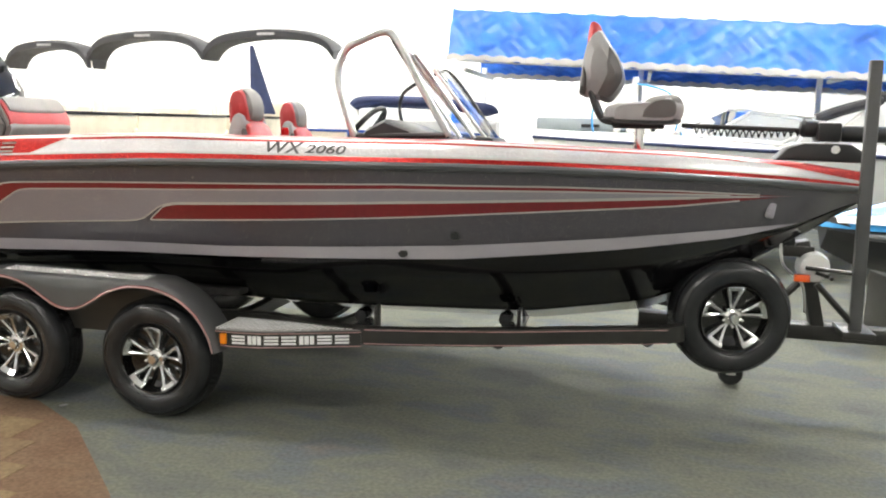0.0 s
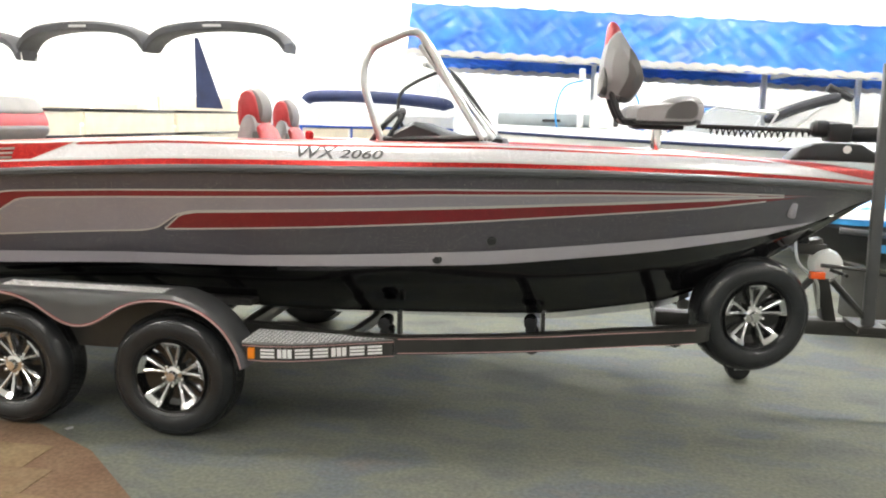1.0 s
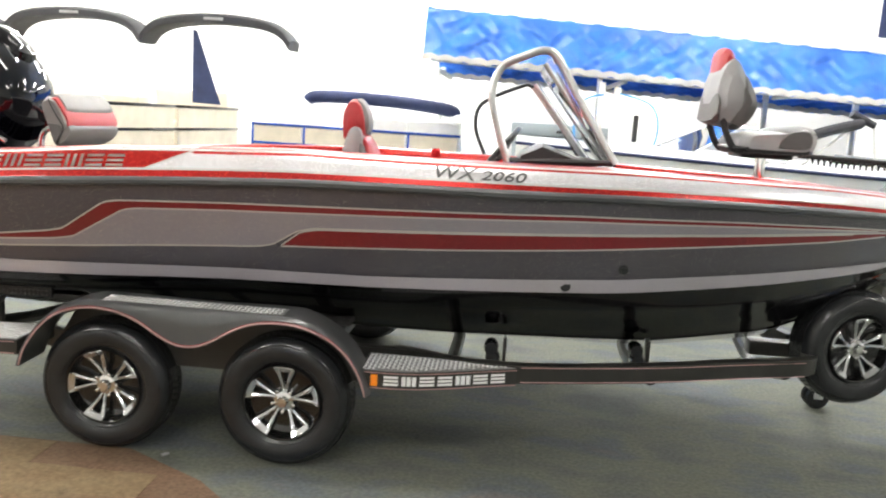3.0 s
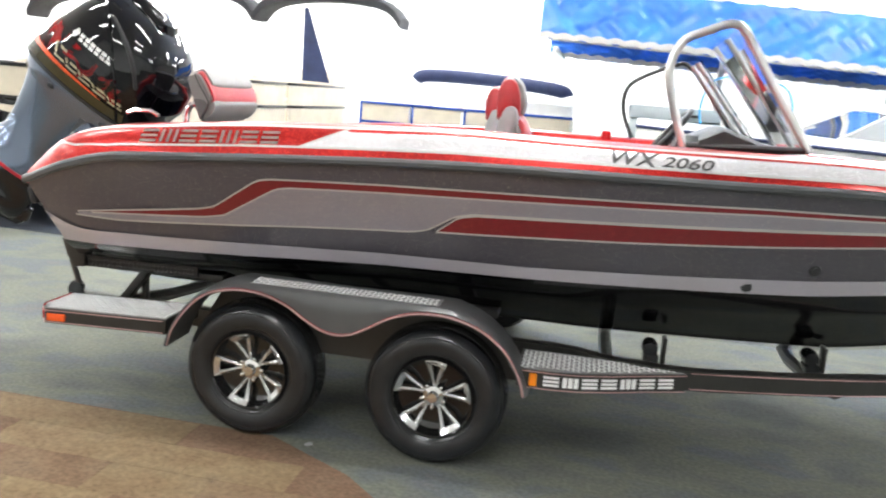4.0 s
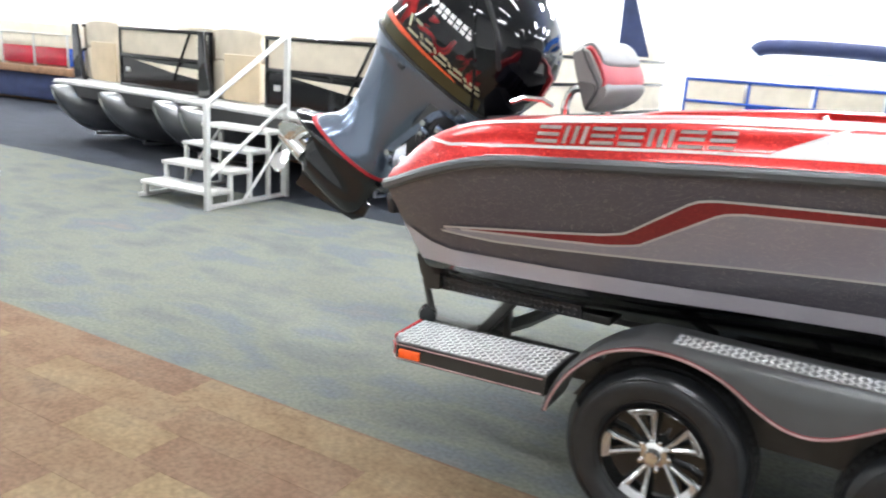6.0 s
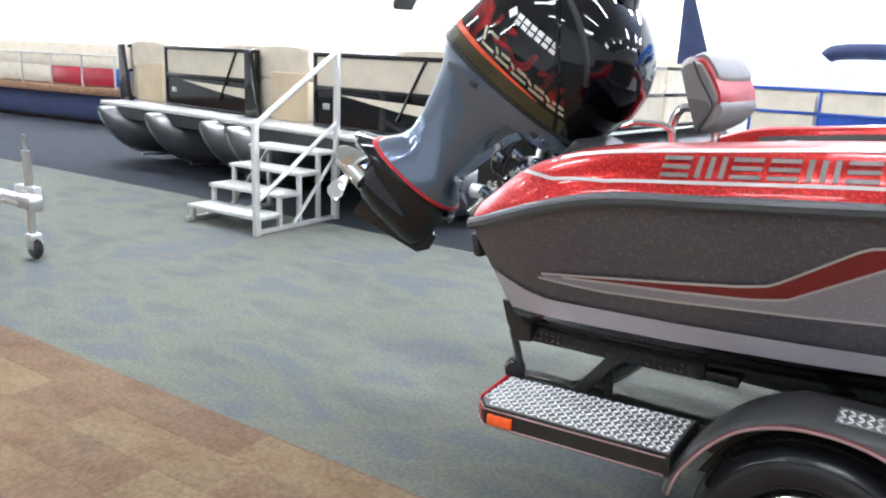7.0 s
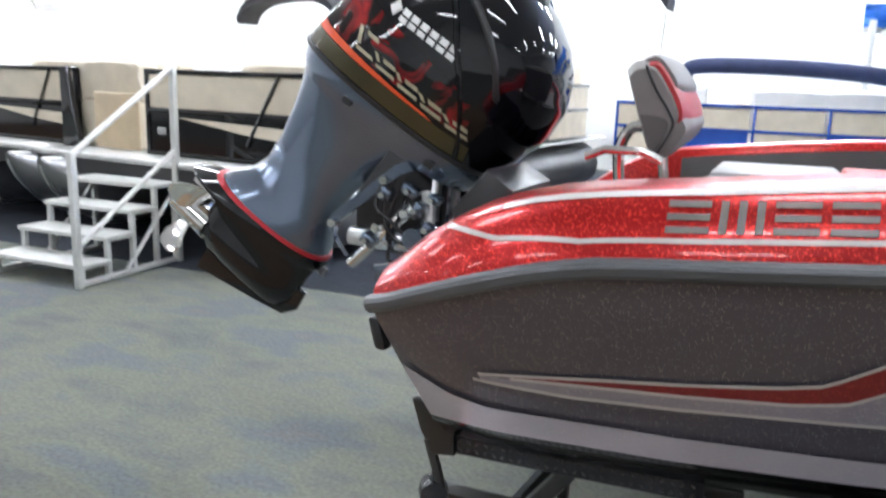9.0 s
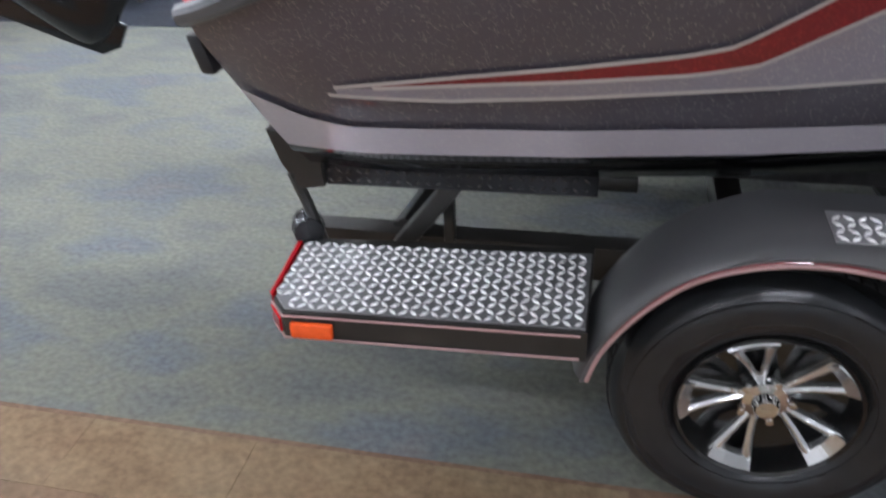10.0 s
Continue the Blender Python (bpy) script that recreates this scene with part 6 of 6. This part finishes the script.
# utility post with a box and a blue hose
up = thing("utility_post", "white utility post with a grey box and blue hose", "post", pose(2.12, 7.0, FLOOR))
part("post", box(B(), (-0.06, -0.05, 0), (0.02, 0.05, 2.25), 0.008), ALUMINIUM, up)
part("post", box(B(), (0.14, -0.05, 0), (0.22, 0.05, 2.2), 0.008), ALUMINIUM, up)
part("outlet_box", box(B(), (0.1, -0.14, 1.5), (0.4, -0.052, 1.85), 0.015), WHITE_GEL, up)
part("outlet_lid", box(B(), (0.4, -0.15, 1.52), (0.46, -0.04, 1.86), 0.01), DARK_PLASTIC, up)
part("hose", tube(B(), smooth_line([(0.0, -0.09, 2.1), (-0.25, -0.1, 2.0), (-0.34, -0.1, 1.65), (-0.2, -0.1, 1.3), (0.2, -0.12, 1.2), (0.6, -0.12, 1.35), (0.72, -0.1, 1.7), (0.6, -0.1, 2.0), (0.2, -0.09, 2.12)], 8), 0.012, 8), CYAN_PAINT, up, "looped blue hose")
cab = thing("tool_cabinet", "grey plastic tool cabinet against the far boats", "cabinet", pose(1.0, 7.6, FLOOR))
part("body", box(B(), (0, 0, 0), (1.5, 0.5, 1.5), 0.02), GREY_CABINET, cab)
part("lid", box(B(), (-0.02, -0.03, 1.505), (1.52, 0.52, 1.68), 0.03), GREY_CABINET, cab)
part("handle", box(B(), (0.6, -0.05, 1.56), (0.85, -0.031, 1.6), 0.006), DARK_PLASTIC, cab)
part("sign", box(B(), (0.3, -0.012, 0.95), (0.5, -0.001, 1.2), 0.003), CYAN_PAINT, cab, "small bright blue sticker")


# ---- runabout boats beyond the bow ----
def runabout(label, m, body, stripe, length=5.6, half=1.05, glass=True):
    t = thing("runabout_boat", label, "boat", m)
    xs = [i / 24 for i in range(25)]
    wid = lambda s: half * max(0.02, (1 - max(0, (s - 0.35) / 0.65) ** 2.2))
    hull = []
    for s in xs:
        w, x = wid(s), s * length
        zk = 0.45 + 0.6 * max(0, (s - 0.6) / 0.4) ** 2
        zs = 1.3 + 0.12 * s
        half_ = [(w, zs), (w * 0.97, zs - 0.12), (w * 0.86, zk + 0.42 * (zs - zk)), (w * 0.5, zk + 0.15 * (zs - zk)), (0, zk)]
        hull.append([(x, -a, b) for a, b in half_] + [(x, a, b) for a, b in reversed(half_[:-1])])
    part("hull", rings(B(), hull, False, False), body, t)
    part("deck", rings(B(), [[(s * length, -wid(s), 1.3 + 0.12 * s), (s * length, -wid(s) * 0.6, 1.37 + 0.12 * s), (s * length, 0, 1.4 + 0.12 * s), (s * length, wid(s) * 0.6, 1.37 + 0.12 * s), (s * length, wid(s), 1.3 + 0.12 * s)] for s in xs], False, False), WHITE_GEL, t, "white moulded deck")
    part("rub_rail", tube(B(), [(s * length, -wid(s) - 0.01, 1.3 + 0.12 * s) for s in xs], 0.02, 8), stripe, t)
    part("rub_rail", tube(B(), [(s * length, wid(s) + 0.01, 1.3 + 0.12 * s) for s in xs], 0.02, 8), stripe, t)
    part("side_stripe", rings(B(), [[(s * length, -(wid(s) * 0.965 + 0.006), 1.17 + 0.12 * s), (s * length, -(wid(s) * 0.94 + 0.006), 1.08 + 0.12 * s)] for s in xs[:-2]], False, False), stripe, t)
    if glass:
        a = [(length * 0.45, -0.9, 1.42), (length * 0.62, -0.7, 1.46), (length * 0.7, 0, 1.48), (length * 0.62, 0.7, 1.46), (length * 0.45, 0.9, 1.42)]
        b = [(length * 0.42, -0.85, 1.72), (length * 0.53, -0.66, 1.78), (length * 0.58, 0, 1.8), (length * 0.53, 0.66, 1.78), (length * 0.42, 0.85, 1.72)]
        ws_ = part("windscreen_frame", tube(B(), b, 0.016, 8), BRIGHT_METAL, t)
        part("sill_bar", tube(B(), a, 0.014, 8), BRIGHT_METAL, ws_)
        for p, q in zip(a, b):
            part("screen_bar", tube(B(), [p, q], 0.013, 8), BRIGHT_METAL, ws_)
        for k in range(4):
            pn = part("pane", rings(B(), [[a[k], a[k + 1], b[k + 1], b[k]], [(x + 0.006, y, z) for x, y, z in (a[k], a[k + 1], b[k + 1], b[k])]]), GLASS, ws_)
            pn.visible_shadow = False
    part("cradle", box(B(), (0.8, -0.5, 0.0), (1.0, 0.5, 0.62), 0.02), WOOD, t)
    part("cradle", box(B(), (3.0, -0.5, 0.0), (3.2, 0.5, 0.62), 0.02), WOOD, t)
    return t


runabout("white runabout boat with a raked metal-framed windscreen", pose(6.6, 6.0, FLOOR, 0, 0, 172), WHITE_GEL, NAVY_CANVAS)
runabout("green and white hulled boat on cradles", pose(10.5, 5.6, FLOOR, 0, 0, 150), mat("green gelcoat", (0.07, 0.16, 0.04), 0.3, 0.0, 0.1, coat=0.4), GOLD, glass=False)
arm = thing("folded_canopy", "folded black canopy roll on white arms over the runabout", "canopy", pose(4.6, 5.6, 1.4))
part("roll", tube(B(), smooth_line([(-0.55, 0, 0.25), (-0.2, 0, 0.4), (0.2, 0, 0.52)], 6), [0.03] + [0.06] * 11 + [0.04], 10), BLACK_CANVAS, arm)
part("roll_end", tube(B(), [(0.1, 0.1, 0.62), (0.36, 0.1, 0.5)], [0.05, 0.04], 10), BLACK_CANVAS, arm)
for p, q in (((-0.85, 0, -0.02), (0.0, 0, 0.46)), ((-0.4, 0.05, 0.0), (0.2, 0.05, 0.55)), ((0.35, 0.1, 0.5), (0.45, 0.1, 0.0))):
    part("arm", tube(B(), [p, q], 0.02, 8), ALUMINIUM, arm)

# personal watercraft beyond the trailer tongue
pw = thing("personal_watercraft", "blue and white personal watercraft on a low black stand", "watercraft", pose(4.55, 3.2, FLOOR, 0, 0, 8))
part("hull", rings(B(), [[(x, -w, z1), (x, -w * 0.85, z0 + 0.12), (x, 0, z0), (x, w * 0.85, z0 + 0.12), (x, w, z1), (x, w * 0.6, z1 + 0.1), (x, -w * 0.6, z1 + 0.1)] for x, w, z0, z1 in ((-0.75, 0.1, 0.68, 0.84), (-0.5, 0.32, 0.56, 0.82), (0.0, 0.5, 0.46, 0.78), (1.0, 0.55, 0.42, 0.74), (2.0, 0.52, 0.42, 0.72))]), DARK_PLASTIC, pw, "black lower hull")
part("hood", rings(B(), [[(x, -w, z0), (x, -w * 0.7, z1 * 0.6 + z0 * 0.4), (x, 0, z1), (x, w * 0.7, z1 * 0.6 + z0 * 0.4), (x, w, z0)] for x, w, z0, z1 in ((-0.8, 0.08, 0.86, 0.9), (-0.5, 0.3, 0.86, 1.0), (0.0, 0.42, 0.86, 1.14), (0.5, 0.42, 0.84, 1.22), (0.8, 0.3, 0.82, 1.12))]), CYAN_PAINT, pw, "bright blue hood")
part("hood_panel", rings(B(), [[(x, -w, z), (x, -w * 0.75, z + h)] for x, w, z, h in ((-0.7, 0.16, 0.9, 0.04), (-0.3, 0.385, 0.91, 0.08), (0.2, 0.44, 0.9, 0.1))], False, False), WHITE_GEL, pw, "white hood panel")
part("seat", cushion(B(), [(0.6, 0.82), (1.9, 0.82), (1.85, 1.0), (1.3, 1.02), (0.8, 1.12)], -0.2, 0.2), DARK_PLASTIC, pw)
part("handlebar", tube(B(), smooth_line([(0.5, -0.38, 1.28), (0.45, -0.15, 1.3), (0.45, 0.15, 1.3), (0.5, 0.38, 1.28)], 5), 0.018, 8), DARK_PLASTIC, pw)
for x in (-0.2, 1.4):
    part("stand", box(B(), (x, -0.4, 0.0), (x + 0.1, 0.4, 0.46), 0.01), SATIN_BLACK, pw)
part("label_bar", box(B(), (-0.35, -0.52, 0.68), (0.25, -0.505, 0.74), 0.002), CYAN_PAINT, pw, "blue bar of lettering").matrix_basis = pose(0, 0.02, 0, 0, 0, -4)
part("side_bumper", tube(B(), [(-0.6, -0.28, 0.82), (0.0, -0.51, 0.79), (1.0, -0.56, 0.75), (2.0, -0.53, 0.73)], 0.025, 8), RUBRAIL, pw)

# galvanised tongue jack of another trailer
tj = thing("trailer_tongue", "galvanised trailer tongue with swivel jack on the carpet", "trailer", pose(-6.4, 0.95, FLOOR))
part("jack_post", tube(B(), [(0, 0, 0.1), (0, 0, 0.82)], 0.03, 14), BRIGHT_METAL, tj)
part("jack_collar", lathe(B(), [(0.03, -0.03), (0.055, -0.028), (0.055, 0.028), (0.03, 0.03)], 18), BRIGHT_METAL, tj).matrix_basis = pose(0, 0, 0.5, 90, 0, 0)
part("jack_crank", tube(B(), [(0, 0, 0.82), (0, 0, 0.87), (0.09, -0.05, 0.89), (0.1, -0.06, 0.95)], 0.01, 8), BRIGHT_METAL, tj)
bm = lathe(B(), [(0.012, -0.03), (0.07, -0.025), (0.085, 0.0), (0.07, 0.025), (0.012, 0.03)], 20)
bm.transform(pose(0.02, 0, 0.085))
part("jack_wheel", bm, RUBBER, tj, "small black jack wheel")
part("jack_fork", box(B(), (-0.03, -0.045, 0.08), (0.05, 0.045, 0.2), 0.008), BRIGHT_METAL, tj)
part("tongue_beam", box(B(), (-2.6, -0.12, 0.42), (0.02, -0.04, 0.5), 0.006), BRIGHT_METAL, tj)
part("coupler", box(B(), (0.03, -0.14, 0.42), (0.24, -0.02, 0.52), 0.03), BRIGHT_METAL, tj)
part("swivel_plate", box(B(), (-0.14, -0.035, 0.38), (0.12, 0.03, 0.56), 0.006), BRIGHT_METAL, tj)
for k in range(4):
    part("clamp_bolt", tube(B(), [(-0.1 + 0.06 * k, -0.16, 0.46), (-0.1 + 0.06 * k, 0.05, 0.46)], 0.008, 6), BRIGHT_METAL, tj)
part("beam_stand", box(B(), (-2.5, -0.14, 0.0), (-2.36, -0.02, 0.42), 0.01), BRIGHT_METAL, tj)

# dark blue banner high on the far wall
solid("banner", box(B(), (8.4, Y1 - 0.02, 3.9), (12.0, Y1 - 0.001, 5.9), 0.004), NAVY_CANVAS, "plain dark blue banner high on the far wall", "banner")

# ---- brown carpet: one sheet with square-cut planks laid on it ----
EDGE = [(-23.5, 0.06), (-0.75, 0.03), (-0.3, -0.22), (0.33, -0.8), (1.3, -2.0), (3.0, -4.5), (4.0, -8.0)]
bm = slab(B(), [p for p in EDGE if p[1] > -4] + [(2.0, -3.03), (-23.5, -3.0)], FLOOR, FLOOR + 0.004)
rug = solid("brown_carpet", bm, BROWN_CARPET, "brown and tan carpet planks laid on the showroom floor", "carpet", kind="structure")
PL, PW = 0.46, 0.23
me = finish("carpet_plank", box(B(), (-PL / 2 + 0.0008, -PW / 2 + 0.0008, 0.0), (PL / 2 - 0.0008, PW / 2 - 0.0008, 0.003)), BROWN_CARPET, False)
for j in range(14):
    for i in range(17):
        x, y = -6.4 + i * PL + (j % 3) * 0.153, -0.1 - j * PW
        if y + PW / 2 < lerp(EDGE, x + PL / 2) - 0.01 and y + PW / 2 < lerp(EDGE, x - PL / 2) - 0.01:
            pl = new("carpet_plank", me)
            pl.parent = rug
            pl.location = (x, y, FLOOR + 0.0042)

slab_b = slab(B(), [(-23.5, 3.62), (-2.6, 3.42), (-2.6, 13.5), (-23.5, 13.5)], FLOOR, FLOOR + 0.004)
solid("dark_carpet", slab_b, DARK_CARPET, "dark navy-grey carpet laid under the pontoon boats", "carpet", kind="structure")

bm = B()
slab(bm, [(-0.02, -0.012), (0.012, -0.016), (0.024, 0.004), (0.006, 0.016), (-0.018, 0.01)], 0.0, 0.003)
solid("paper_scrap", bm, VINYL_PALE, "small pale scrap of paper on the carpet", "litter", m=pose(-0.56, 0.0, FLOOR + 0.004, 0, 0, 60))

# the boat lies a little lower to port, and its stern sits a little to starboard
for o in boat.children_recursive:
    if o.type == "MESH" and o.matrix_basis == Matrix():
        for v in o.data.vertices:
            v.co.z -= 0.026 * max(0.0, v.co.y - 0.25)
            dx, dy = askew(v.co.x)
            v.co.x += dx + 0.075 * min(1.0, max(0.0, (1.1 - v.co.z) / 0.28)) * min(1.0, max(0.0, (-1.7 - v.co.x) / 0.35))
            v.co.y += dy

# to true size, with the carpet at zero
for o in scene.objects:
    if o.parent is None and o is not cam:
        o.matrix_basis = TO_WORLD @ o.matrix_basis
